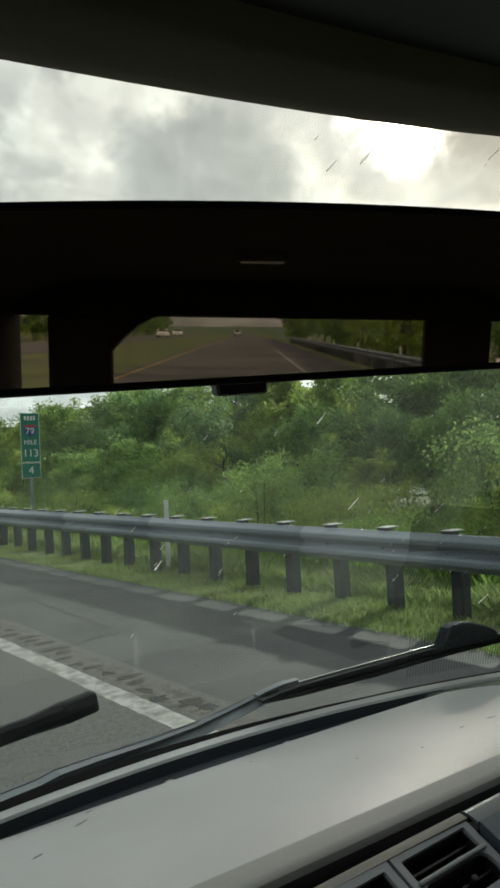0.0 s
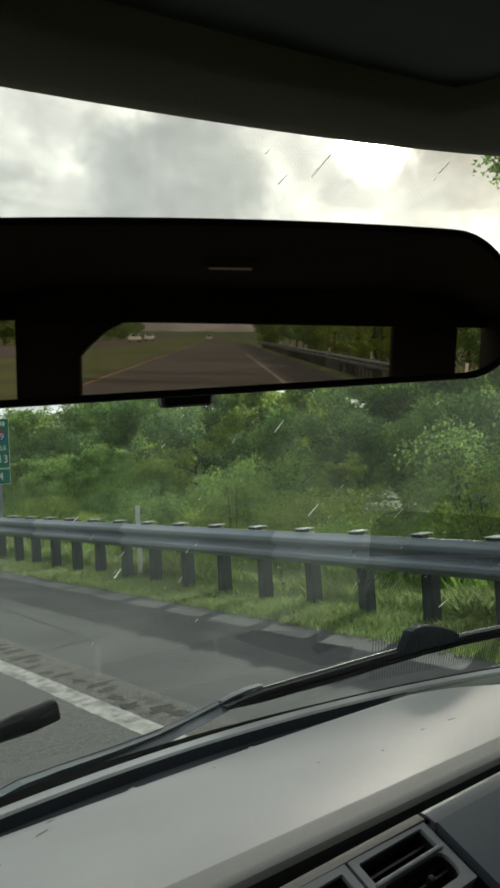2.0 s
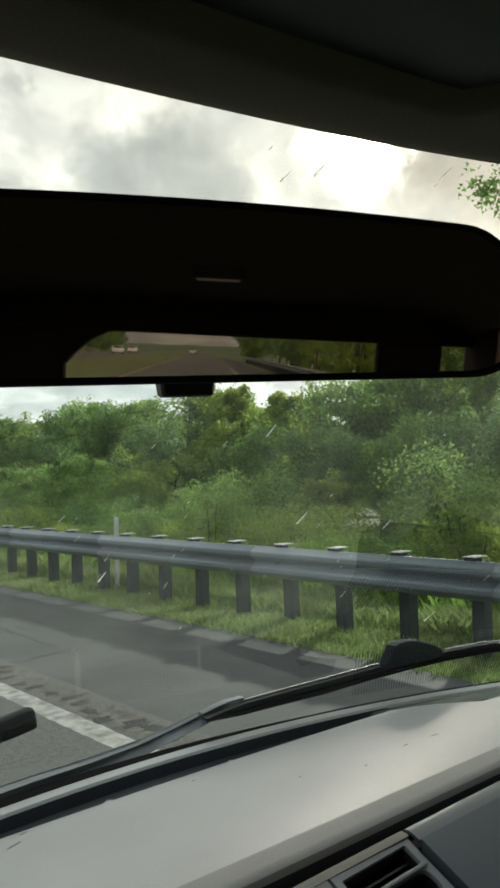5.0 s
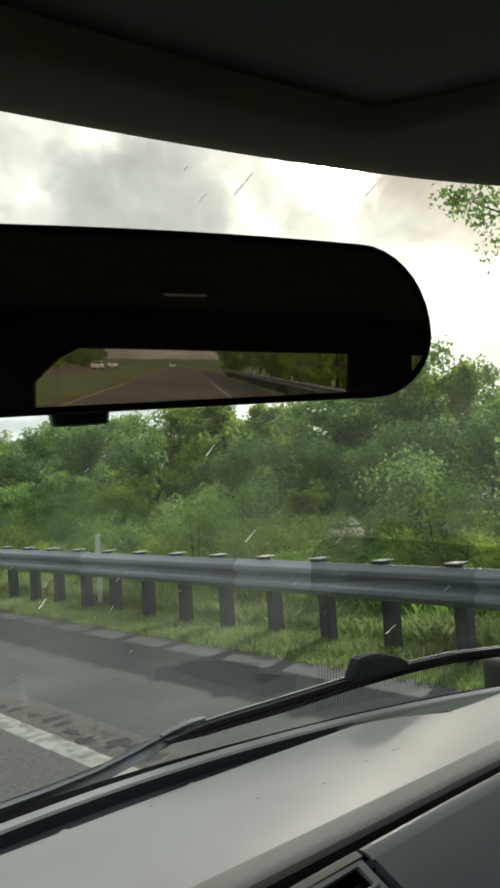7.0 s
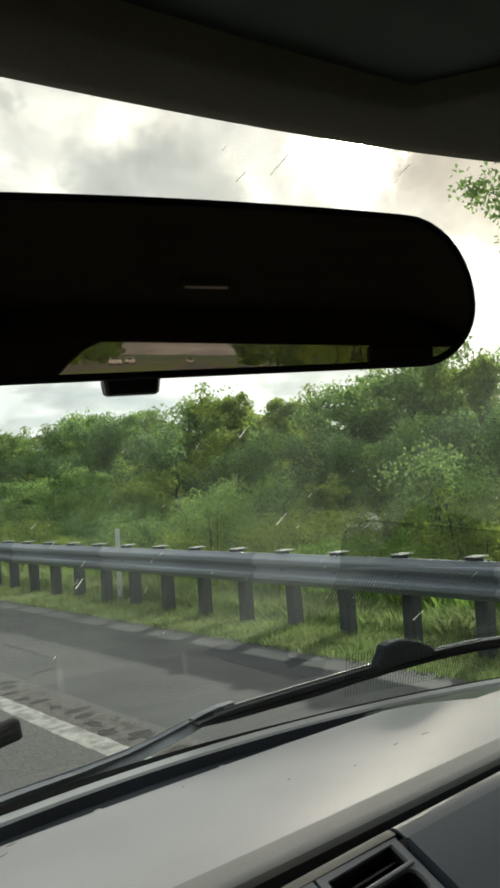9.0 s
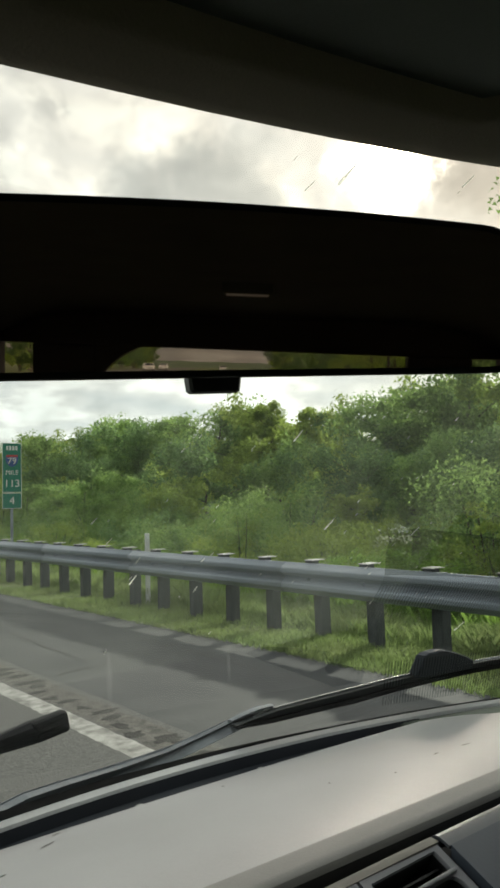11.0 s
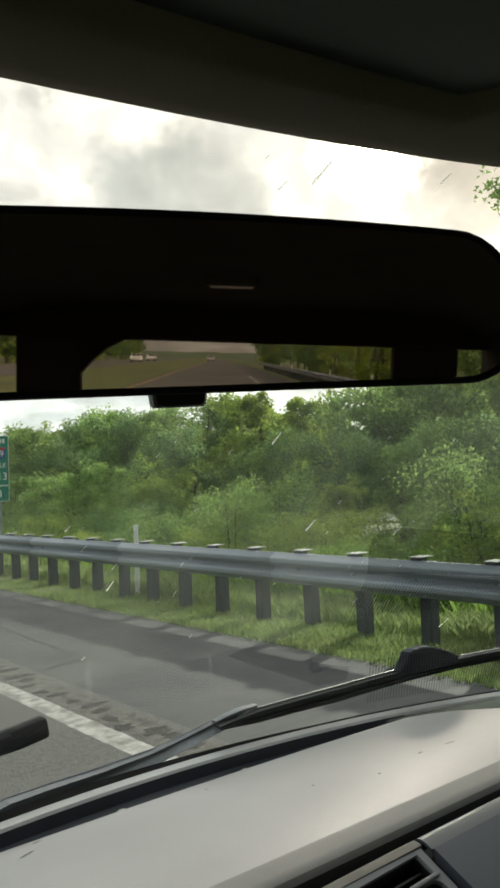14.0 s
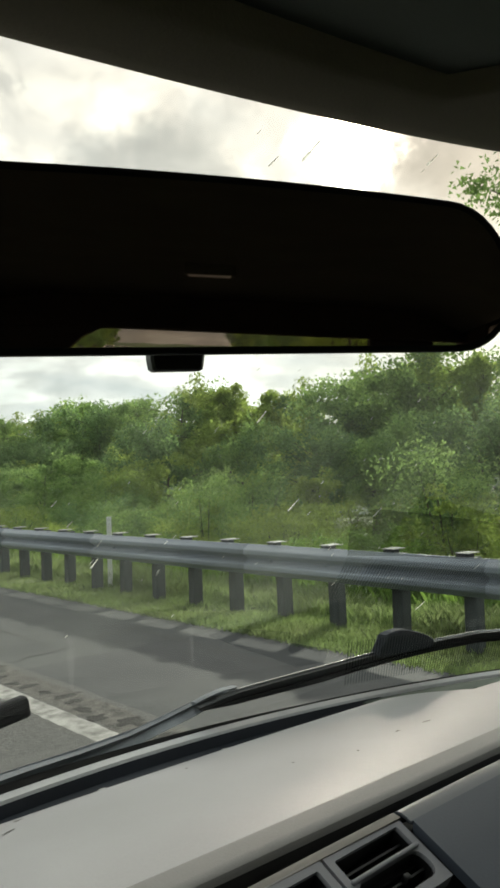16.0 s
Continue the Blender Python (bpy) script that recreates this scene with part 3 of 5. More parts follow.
def build_guard_rail():
    rail = thing("guard_rail", "weathered galvanised steel guard rail on grey timber posts", "guard rail")
    rail.location = (RAIL_X, 0, 0)
    prof = beam_profile()
    bm = bmesh.new()
    L = 3.24
    rows = [[(x, y, z) for x, z in prof] for y in (0.0, L + 0.16)]
    sheet(bm, rows, 0.018, (1, 0, 0))
    beam = mesh_of("beam", bm, M_STEEL, True)
    bm = bmesh.new()
    box(bm, 0.115, 0.26, -0.066, 0.066, -0.7, RAIL_TOP - 0.01, 0.012, seg=1)
    post = mesh_of("post", bm, M_POST)
    bm = bmesh.new()
    box(bm, 0.008, 0.113, -0.065, 0.065, RAIL_TOP - 0.35, RAIL_TOP + 0.028, 0.008, seg=1)
    block = mesh_of("blockout", bm, M_POST)
    # thin top plate, much paler than the blockout's sides
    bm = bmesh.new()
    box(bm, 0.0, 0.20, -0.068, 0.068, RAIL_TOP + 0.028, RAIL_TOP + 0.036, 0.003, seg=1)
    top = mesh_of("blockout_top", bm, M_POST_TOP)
    bm = bmesh.new()
    bmesh.ops.create_uvsphere(bm, u_segments=8, v_segments=5, radius=0.02)
    bolt = mesh_of("bolt", bm, M_STEEL)
    rng = random.Random(5)
    for i in range(-36, 26):
        b = new("beam", beam)
        b.parent, b.location = rail, (0.0045 * (i % 2), i * L, 0)
    for i in range(-130, 84):
        y = 0.42 + i * POST_GAP
        p = new("post", post)
        p.parent, p.location = rail, (rng.uniform(-0.01, 0.01), y, rng.uniform(-0.03, 0.02))
        p.rotation_euler = (0, rng.uniform(-0.02, 0.02), rng.uniform(-0.05, 0.05))
        if -4 < y < 42:
            k = new("blockout", block)
            k.parent, k.location = rail, (0, y, 0)
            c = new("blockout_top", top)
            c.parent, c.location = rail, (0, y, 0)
            q = new("bolt", bolt)
            q.parent, q.location = rail, (-0.004, y, RAIL_TOP - 0.1725)


build_guard_rail()


# ---- the car's cabin ----
CZ = 0.22              # height by which the cabin stands over its own datum
XC = 0.27              # the car's middle


def ws_y(x, z):
    """Inner face of the windshield at x and cabin height z."""
    return 0.83 - 0.86 * (z - 0.90) - 0.13 * (x - XC) ** 2


def head_z(x):
    """Lower edge of the roof trim above the windshield."""
    d = max(-0.25, min(0.7, x - 0.2))
    return 1.4348 + 0.133 * d + 0.09 * d * d


def build_windshield():
    bm = bmesh.new()
    rows = []
    for j in range(15):
        s = j / 14
        row = []
        for i in range(29):
            x = XC - 1.06 + 2.12 * i / 28
            z = 0.872 + (1.53 - 0.872) * s
            row.append((x, ws_y(x, z) + 0.012, z + CZ))
        rows.append(row)
    grid(bm, rows)
    shield = thing("windshield", "raked dusty car windshield with a film of pale dust", "windshield")
    ob = part("glass", bm, M_GLASS, shield, "clear dusty glass", smooth=True)
    ob.visible_shadow = False
    # pale dust that also paints the veil of stray light on the glass
    low = [(0.1, 1.069), (0.299, 1.067), (0.351, 1.068), (0.453, 1.068), (0.571, 1.068), (0.688, 1.073), (0.758, 1.082), (0.77, 1.219), (1.25, 1.12)]
    bm = bmesh.new()
    rows = []
    for i in range(61):
        x = 0.10 + 1.15 * i / 60
        z0 = low[-1][1]
        for (xa, za), (xb, zb) in zip(low, low[1:]):
            if xa <= x <= xb:
                z0 = za + (zb - za) * (x - xa) / (xb - xa)
        z0 += 0.003 * noise.noise((x * 30, 0, 0))
        rows.append([(x, ws_y(x, z0 + (1.42 - z0) * k / 8) + 0.0105, z0 + (1.42 - z0) * k / 8 + CZ) for k in range(9)])
    grid(bm, rows)
    part("dust_veil", bm, M_DUST_VEIL, shield, "thin film of pale dust and painted veiling glare", smooth=True).visible_shadow = False


def build_bugs():
    """Dried splashes on the glass: short streaks with a blot at one end."""
    rng = random.Random(11)
    spots = ((0.467, 1.2975, 0.011), (0.571, 1.213, 0.014), (0.712, 1.198, 0.012), (0.928, 1.049, 0.016), (0.360, 1.171, 0.010), (0.356, 1.190, 0.006), (0.430, 1.185, 0.004),
             (0.318, 1.210, 0.006), (0.296, 1.228, 0.006), (0.503, 1.486, 0.010), (0.500, 1.479, 0.003), (0.386, 1.468, 0.016), (0.359, 1.457, 0.008), (0.338, 1.468, 0.003),
             (0.442, 1.481, 0.004), (0.670, 1.158, 0.004), (0.567, 1.150, 0.003), (0.992, 1.103, 0.009), (0.847, 1.101, 0.004), (0.363, 1.295, 0.003), (0.352, 1.284, 0.004), (0.682, 1.149, 0.003), (0.66, 1.26, 0.003), (0.61, 1.3, 0.003))
    specks = [(rng.uniform(0.3, 0.95), rng.uniform(1.08, 1.36), rng.uniform(0.0016, 0.0036)) for _ in range(46)]
    for x, z, size in [(x, z, s * 0.85) for x, z, s in spots] + specks:
        bm = bmesh.new()
        lean = rng.uniform(0.35, 0.65)
        for k in range(3):
            c = (k - 0.7) * size * 0.42
            r = size * rng.uniform(0.07, 0.125) * (1.25 - 0.3 * k)
            a = bmesh.ops.create_icosphere(bm, subdivisions=1, radius=1.0)
            for v in a["verts"]:
                p = v.co.copy()
                u, w, h = p.x * r, p.y * size * 0.34 + c, p.z * 0.0007
                xx = x + u * math.cos(lean) + w * math.sin(lean) * 0.8
                zz = z - u * math.sin(lean) * 0.5 + w * 0.85 * math.cos(lean)
                v.co = Vector((xx, ws_y(xx, zz) + 0.010 + h, zz + CZ))
        single("insect_splash", bm, M_BUG, "small whitish dried insect splash on the windshield glass", "insect splash", "insect splashes")


def build_reflections():
    """Dark see-through overlays on the passenger side of the glass that paint its reflections."""
    bm = bmesh.new()
    ring = [(0.706, 1.146), (0.682, 1.178), (0.676, 1.192), (0.684, 1.201), (0.705, 1.203), (0.80, 1.192), (0.926, 1.175), (1.05, 1.158), (1.20, 1.13), (1.22, 1.09), (0.96, 1.118), (0.82, 1.135)]
    film = thing("tint_film", "dark translucent overlay painting a windshield reflection, with a ribbed lower part", "film strip")
    bm.faces.new([bm.verts.new((x, ws_y(x, z) + 0.007, z + CZ)) for x, z in ring])
    bmesh.ops.triangulate(bm, faces=bm.faces)
    part("dark_strip", bm, M_REFLECT_DARK, film, "dark see-through strip").visible_shadow = False
    bm = bmesh.new()
    reflection_patch = [(0.554, 1.065), (0.578, 1.07), (0.636, 1.059), (0.699, 1.044), (0.707, 1.028), (0.708, 1.018), (0.726, 1.006), (0.757, 1.013), (0.789, 1.006), (0.799, 0.982), (0.75, 0.982), (0.685, 1.01), (0.606, 1.042)]
    bm.faces.new([bm.verts.new((x, ws_y(x, z) + 0.006, z + CZ)) for x, z in reflection_patch])
    bmesh.ops.triangulate(bm, faces=bm.faces)
    part("reflection_patch", bm, M_REFLECT_PATCH, film, "ragged dark patch painting a reflection").visible_shadow = False
    bm = bmesh.new()
    pane = [(0.706, 1.145), (0.82, 1.134), (0.96, 1.117), (1.21, 1.089), (1.22, 1.0), (1.0, 1.012), (0.80, 1.026), (0.742, 1.04)]
    bm.faces.new([bm.verts.new((x, ws_y(x, z) + 0.0065, z + CZ)) for x, z in pane])
    bmesh.ops.triangulate(bm, faces=bm.faces)
    part("pale_pane", bm, M_REFLECT_PALE, film, "paler see-through lower part").visible_shadow = False
    # fine upright ribs: strong at the foot, faint across the pane
    for x0, n, high, deep, slant, mat, note in ((0.825, 62, 1.008, 0.083, 0.06, M_REFLECT_RIBS, "fine dark ribs"), (0.712, 80, 1.132, 0.045, 0.01, M_REFLECT_FAINT, "faint fine ribs")):
        bm = bmesh.new()
        for i in range(n):
            x = x0 + 0.0058 * i
            top = high - 0.06 * (x - x0)
            vs = []
            for s in (0.0, 0.5, 1.0):
                z, q = top - deep * s, x + slant * s
                vs.append([bm.verts.new((q + d, ws_y(q, z) + 0.007, z + CZ)) for d in (-0.0015, 0.0015)])
            for p, q in zip(vs, vs[1:]):
                bm.faces.new((p[0], p[1], q[1], q[0]))
        part("ribs", bm, mat, film, note).visible_shadow = False


def build_smudges():
    """Faint upright wipe marks on the glass."""
    rng = random.Random(23)
    for x, z, w, h in ((0.386, 1.062, 0.008, 0.075), (0.539, 1.055, 0.007, 0.06)):
        bm = bmesh.new()
        rows = []
        for i in range(9):
            s = i / 8
            zz = z + (s - 0.5) * h
            k = w * (0.25 + 0.75 * math.sin(math.pi * s)) * rng.uniform(0.7, 1.1)
            q = x * ws_y(x, zz) / ws_y(x, z)
            rows.append([(q + d * k, ws_y(q + d * k, zz) + 0.009, zz + CZ) for d in (-0.5, 0, 0.5)])
        grid(bm, rows)
        single("glass_smudge", bm, M_SMUDGE, "faint pale wipe mark on the windshield glass", "smudge", "glass smudges").visible_shadow = False


build_windshield()
build_smudges()
build_bugs()
build_reflections()


def dash_row(x, prof):
    bow = 0.13 * (x - XC) ** 2
    return [(x, y - bow * (0.35 + 0.65 * min(1, max(0, (y - 0.5) / 0.33))), z + CZ) for y, z in prof]


def loft(prof, x0, x1, mat, name, parent, label="", thick=0.012, n=24, way=(0, 0, -1)):
    bm = bmesh.new()
    sheet(bm, [dash_row(x0 + (x1 - x0) * i / n, prof) for i in range(n + 1)], thick, way)
    ob = part(name, bm, mat, parent, label, smooth=True)
    ob.data.set_sharp_from_angle(angle=0.7)
    return ob


def arc(pts, n=6):
    """A smooth run through points by a Catmull-Rom spline."""
    pts = [Vector((*p, 0)) for p in pts]
    out = []
    for i in range(len(pts) - 1):
        p0, p1, p2, p3 = pts[max(i - 1, 0)], pts[i], pts[i + 1], pts[min(i + 2, len(pts) - 1)]
        for k in range(n):
            t = k / n
            q = 0.5 * ((2 * p1) + (p2 - p0) * t + (2 * p0 - 5 * p1 + 4 * p2 - p3) * t * t + (3 * p1 - p0 - 3 * p2 + p3) * t ** 3)
            out.append((q.x, q.y))
    return out + [(pts[-1].x, pts[-1].y)]


def lip_y(x):
    """Front edge of the lip that runs along the foot of the glass."""
    return 0.822 - 0.30 * (x - 0.47) ** 2


def pad_front(x):
    """Front edge of the pad: along the slot, then sweeping back round the end trim."""
    if x < 0.92:
        return 0.763 - 0.12 * (x - 0.4) ** 2
    knots = ((0.92, 0.7315), (0.945, 0.710), (0.965, 0.680), (0.979, 0.648), (0.992, 0.615), (1.05, 0.604), (1.13, 0.597), (1.4, 0.57))
    for (xa, ya), (xb, yb) in zip(knots, knots[1:]):
        if x <= xb:
            return ya + (yb - ya) * (x - xa) / (xb - xa)
    return 0.57


def crease_y(x):
    return 0.498 - 0.05 * (x - 0.5)


def pad_z(x, y):
    """Height of the pad's skin."""
    y += 0.05 * (x - 0.5)
    knots = ((0.40, 0.936), (0.498, 0.9365), (0.512, 0.9374), (0.535, 0.9374), (0.562, 0.9354), (0.62, 0.928), (0.70, 0.9133), (0.765, 0.899), (0.9, 0.88))
    for (ya, za), (yb, zb) in zip(knots, knots[1:]):
        if ya <= y <= yb:
            s = (y - ya) / (yb - ya)
            return za + (zb - za) * s
    return 0.936


def run(name, mat, parent, label, x0, x1, prof, thick=0.006, n=60, xs=()):
    """A skin along the car's width; prof(x) gives its points (y, z) from front to back."""
    bm = bmesh.new()
    xs = sorted({x0 + (x1 - x0) * i / n for i in range(n + 1)} | set(xs))
    sheet(bm, [[(x, y, z + CZ) for y, z in prof(x)] for x in xs], thick, (0, 0, -1))
    ob = part(name, bm, mat, parent, label, smooth=True)
    ob.data.set_sharp_from_angle(angle=0.5)
    return ob


def build_dash():
    dash = thing("dashboard", "pale grey vinyl car dashboard with a dark defroster slot", "dashboard")
    x0, x1 = XC - 1.0, XC + 1.0
    corner = (0.92, 0.945, 0.965, 0.979, 0.992)

    def top(x):
        a, b = pad_front(x), crease_y(x)
        ys = [a, a - 0.0015, a - 0.005] + [a - 0.005 + (b - a + 0.005) * k / 14 for k in range(1, 15)]
        return [(ys[0], pad_z(x, a) - 0.006), (ys[1], pad_z(x, a) - 0.001)] + [(y, pad_z(x, y)) for y in ys[2:]]

    run("top_pad", M_DASH, dash, "sunlit pale grey grained vinyl pad", x0, x1, top, 0.012, 90, corner)
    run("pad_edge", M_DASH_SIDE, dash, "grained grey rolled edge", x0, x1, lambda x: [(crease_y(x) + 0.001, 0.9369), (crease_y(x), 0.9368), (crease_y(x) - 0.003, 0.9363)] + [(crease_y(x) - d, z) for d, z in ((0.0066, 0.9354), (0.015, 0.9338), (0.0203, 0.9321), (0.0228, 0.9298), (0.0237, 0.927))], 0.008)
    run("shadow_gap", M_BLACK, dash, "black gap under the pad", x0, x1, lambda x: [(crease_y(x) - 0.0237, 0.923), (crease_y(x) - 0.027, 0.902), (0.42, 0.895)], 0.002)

    def slot_back(x):
        return lip_y(x) - 0.0125

    run("defroster_slot", M_SLOT, dash, "dark recessed defroster slot", x0, 0.94, lambda x: [(slot_back(x) - 0.001, 0.9), (slot_back(x) - 0.003, 0.886), (pad_front(x) + 0.001, 0.884), (pad_front(x), pad_z(x, pad_front(x)) - 0.007)], 0.003)
    run("front_lip", M_LIP, dash, "grey lip along the glass", x0, x1, lambda x: [(lip_y(x), 0.906), (lip_y(x) - 0.003, 0.9068), (lip_y(x) - 0.011, 0.9035), (lip_y(x) - 0.0125, 0.900)], 0.004)
    run("glass_seal", M_BLACK, dash, "black seal between lip and glass", x0, x1, lambda x: [(lip_y(x) + 0.002, 0.9066 + 0.009 * max(0.12, min(1.0, (0.86 - x) / 0.5))), (lip_y(x) + 0.0008, 0.905)], 0.003)

    # a recessed panel closes the slot with a slanting end and fills the corner by the glass
    def trim_back_y(x):
        return max(pad_front(x) + 0.0006, 0.772 - 0.92 * (x - 0.882))

    def trim(x):
        a, b = slot_back(x) - 0.0004, trim_back_y(x)
        return [(a + (b - a) * k / 4, 0.8985 + (pad_z(x, b) - 0.007 - 0.8985) * k / 4) for k in range(5)]

    run("end_trim", M_END, dash, "greenish grey end trim panel", 0.882, x1, trim, 0.008, 40, corner)
    # sloping face under the gap
    slope = arc([(0.441, 0.922), (0.392, 0.896), (0.352, 0.872), (0.327, 0.84), (0.312, 0.62)])
    # rim colour is lifted above the face's to help its highlight
    loft(arc([(0.4625, 0.911), (0.461, 0.921), (0.4575, 0.9258), (0.4525, 0.9268), (0.447, 0.9255), (0.440, 0.9222)], 4), 0.586, x1, M_RIM, "face_rim", dash, "rounded slate grey rim, coloured paler for its highlight", thick=0.003)
    loft([(y - 0.003, z + 0.002) for y, z in slope], 0.586, x1, M_DASH_DARK, "passenger_face", dash, "slate grey smooth plastic face")
    loft(slope, x0, 0.262, M_DASH_DARK, "driver_face", dash, "slate grey smooth plastic face")
    loft(arc([(0.4635, 0.910), (0.462, 0.920), (0.4575, 0.9258), (0.4482, 0.9246)], 4), 0.262, 0.582, M_BEZEL, "vent_bezel", dash, "olive grey strip above the vents", thick=0.003)
    loft([(0.38, 0.884), (0.35, 0.868), (0.327, 0.84), (0.312, 0.62)], 0.262, 0.582, M_DASH_DARK, "centre_face", dash, "slate grey smooth plastic face")
    rng = random.Random(17)
    for x, y, l, turn in ((0.349, 0.747, 0.012, 0.3), (0.325, 0.715, 0.02, 0.5), (0.803, 0.565, 0.016, -0.2), (0.752, 0.571, 0.009, 0.1), (0.666, 0.562, 0.004, 0.9), (0.26, 0.665, 0.014, 0.4), (0.545, 0.72, 0.004, 0.2), (0.60, 0.60, 0.003, 0.4)):
        bm = bmesh.new()
        r = bmesh.ops.create_icosphere(bm, subdivisions=2, radius=1.0)
        for v in r["verts"]:
            u, w = v.co.x * l * 0.5 * (1 + 0.3 * rng.uniform(-1, 1)), v.co.y * 0.0016 * (1 + 0.5 * rng.uniform(-1, 1))
            px, py = x + u * math.cos(turn) - w * math.sin(turn), y + u * math.sin(turn) + w * math.cos(turn)
            v.co = Vector((px, py, pad_z(px, py) + CZ + 0.0004 + v.co.z * 0.0003))
        part("scuff", bm, M_SCUFF, dash, "small dark scuff on the pad")
    for x, l in ((0.457, 0.006), (0.632, 0.004)):
        bm = bmesh.new()
        r = bmesh.ops.create_icosphere(bm, subdivisions=2, radius=1.0)
        for v in r["verts"]:
            px, py = x + v.co.x * l * rng.uniform(0.7, 1.2), pad_front(x) - 0.001 + v.co.y * 0.004 * rng.uniform(0.7, 1.2)
            v.co = Vector((px, py, pad_z(px, py) - 0.001 + CZ + v.co.z * 0.0015))
        part("nick", bm, M_NICK, dash, "pale nick on the slot edge")
    return dash


DASH = build_dash()


def rounded(x0, x1, z0, z1, r, k=5):
    pts = []
    for cx, cz, a0 in ((x1 - r, z1 - r, 0), (x0 + r, z1 - r, 90), (x0 + r, z0 + r, 180), (x1 - r, z0 + r, 270)):
        pts += [(cx + r * math.cos(radians(a0 + 90 * i / (k - 1))), cz + r * math.sin(radians(a0 + 90 * i / (k - 1)))) for i in range(k)]
    return pts


def build_vent(x0, x1):
    """An air outlet on the sloping face: pale frame with two openings, dark throat, louvre bar and tab."""
    vent = thing("air_vent", "pale grey plastic dashboard air vent with dark louvres", "air vent", "dashboard air vents")
    vent.matrix_world = Matrix.Translation((x0, 0.4490, 0.9240 + CZ)) @ pose(0, 0, 0, -62.2, 0, 0)
    w, h = x1 - x0, 0.068
    # local: x across, -z down along the face, y into the dash
    holes = ((0.009, w - 0.009, -0.029, -0.0085, 0.002), (0.009, w - 0.009, -0.0595, -0.0335, 0.010))
    bounds = ((0.0, w, -0.0312, 0.0, 0.003), (0.0, w, -h, -0.0312, 0.003))
    for (a0, a1, c0, c1, r), (b0, b1, d0, d1, q) in zip(holes, bounds):
        bm = bmesh.new()
        inner, outer = rounded(a0, a1, c0, c1, r), rounded(b0, b1, d0, d1, 0.0004)
        grid(bm, [[(x, 0.003, z) for x, z in inner], [(x, 0.001, z) for x, z in inner], [(x + 0.0006 * (1 if x > w / 2 else -1), -0.001, z) for x, z in inner], [(x, -0.0012, z) for x, z in outer], [(x, 0.012, z) for x, z in outer]], close=True)
        frame_ = part("frame", bm, M_VENT, vent, "pale grey vent frame")
        bm = bmesh.new()
        back = grid(bm, [[(x, 0.003, z) for x, z in inner], [(x, 0.034, z) for x, z in inner]], close=True)
        bm.faces.new(back[1])
        part("throat", bm, M_BLACK, vent, "black hollow behind the louvres")
        bm = bmesh.new()
        box(bm, a0, a1, 0.010, 0.024, (c0 + c1) / 2 - 0.001, (c0 + c1) / 2 + 0.001)
        part("louvre", bm, M_BLACK, vent)
    bm = bmesh.new()
    box(bm, 0.006, w - 0.006, -0.0045, 0.004, -0.0335, -0.0295, 0.0015)
    part("louvre_bar", bm, M_VENT, vent, "pale bar between the openings")
    bm = bmesh.new()
    box(bm, w * 0.6, w * 0.67, 0.002, 0.012, -0.05, -0.044, 0.002)
    part("thumb_tab", bm, M_BLACK, vent, "small black louvre tab")


for a in (0.262, 0.369, 0.476):
    build_vent(a, a + 0.1035)


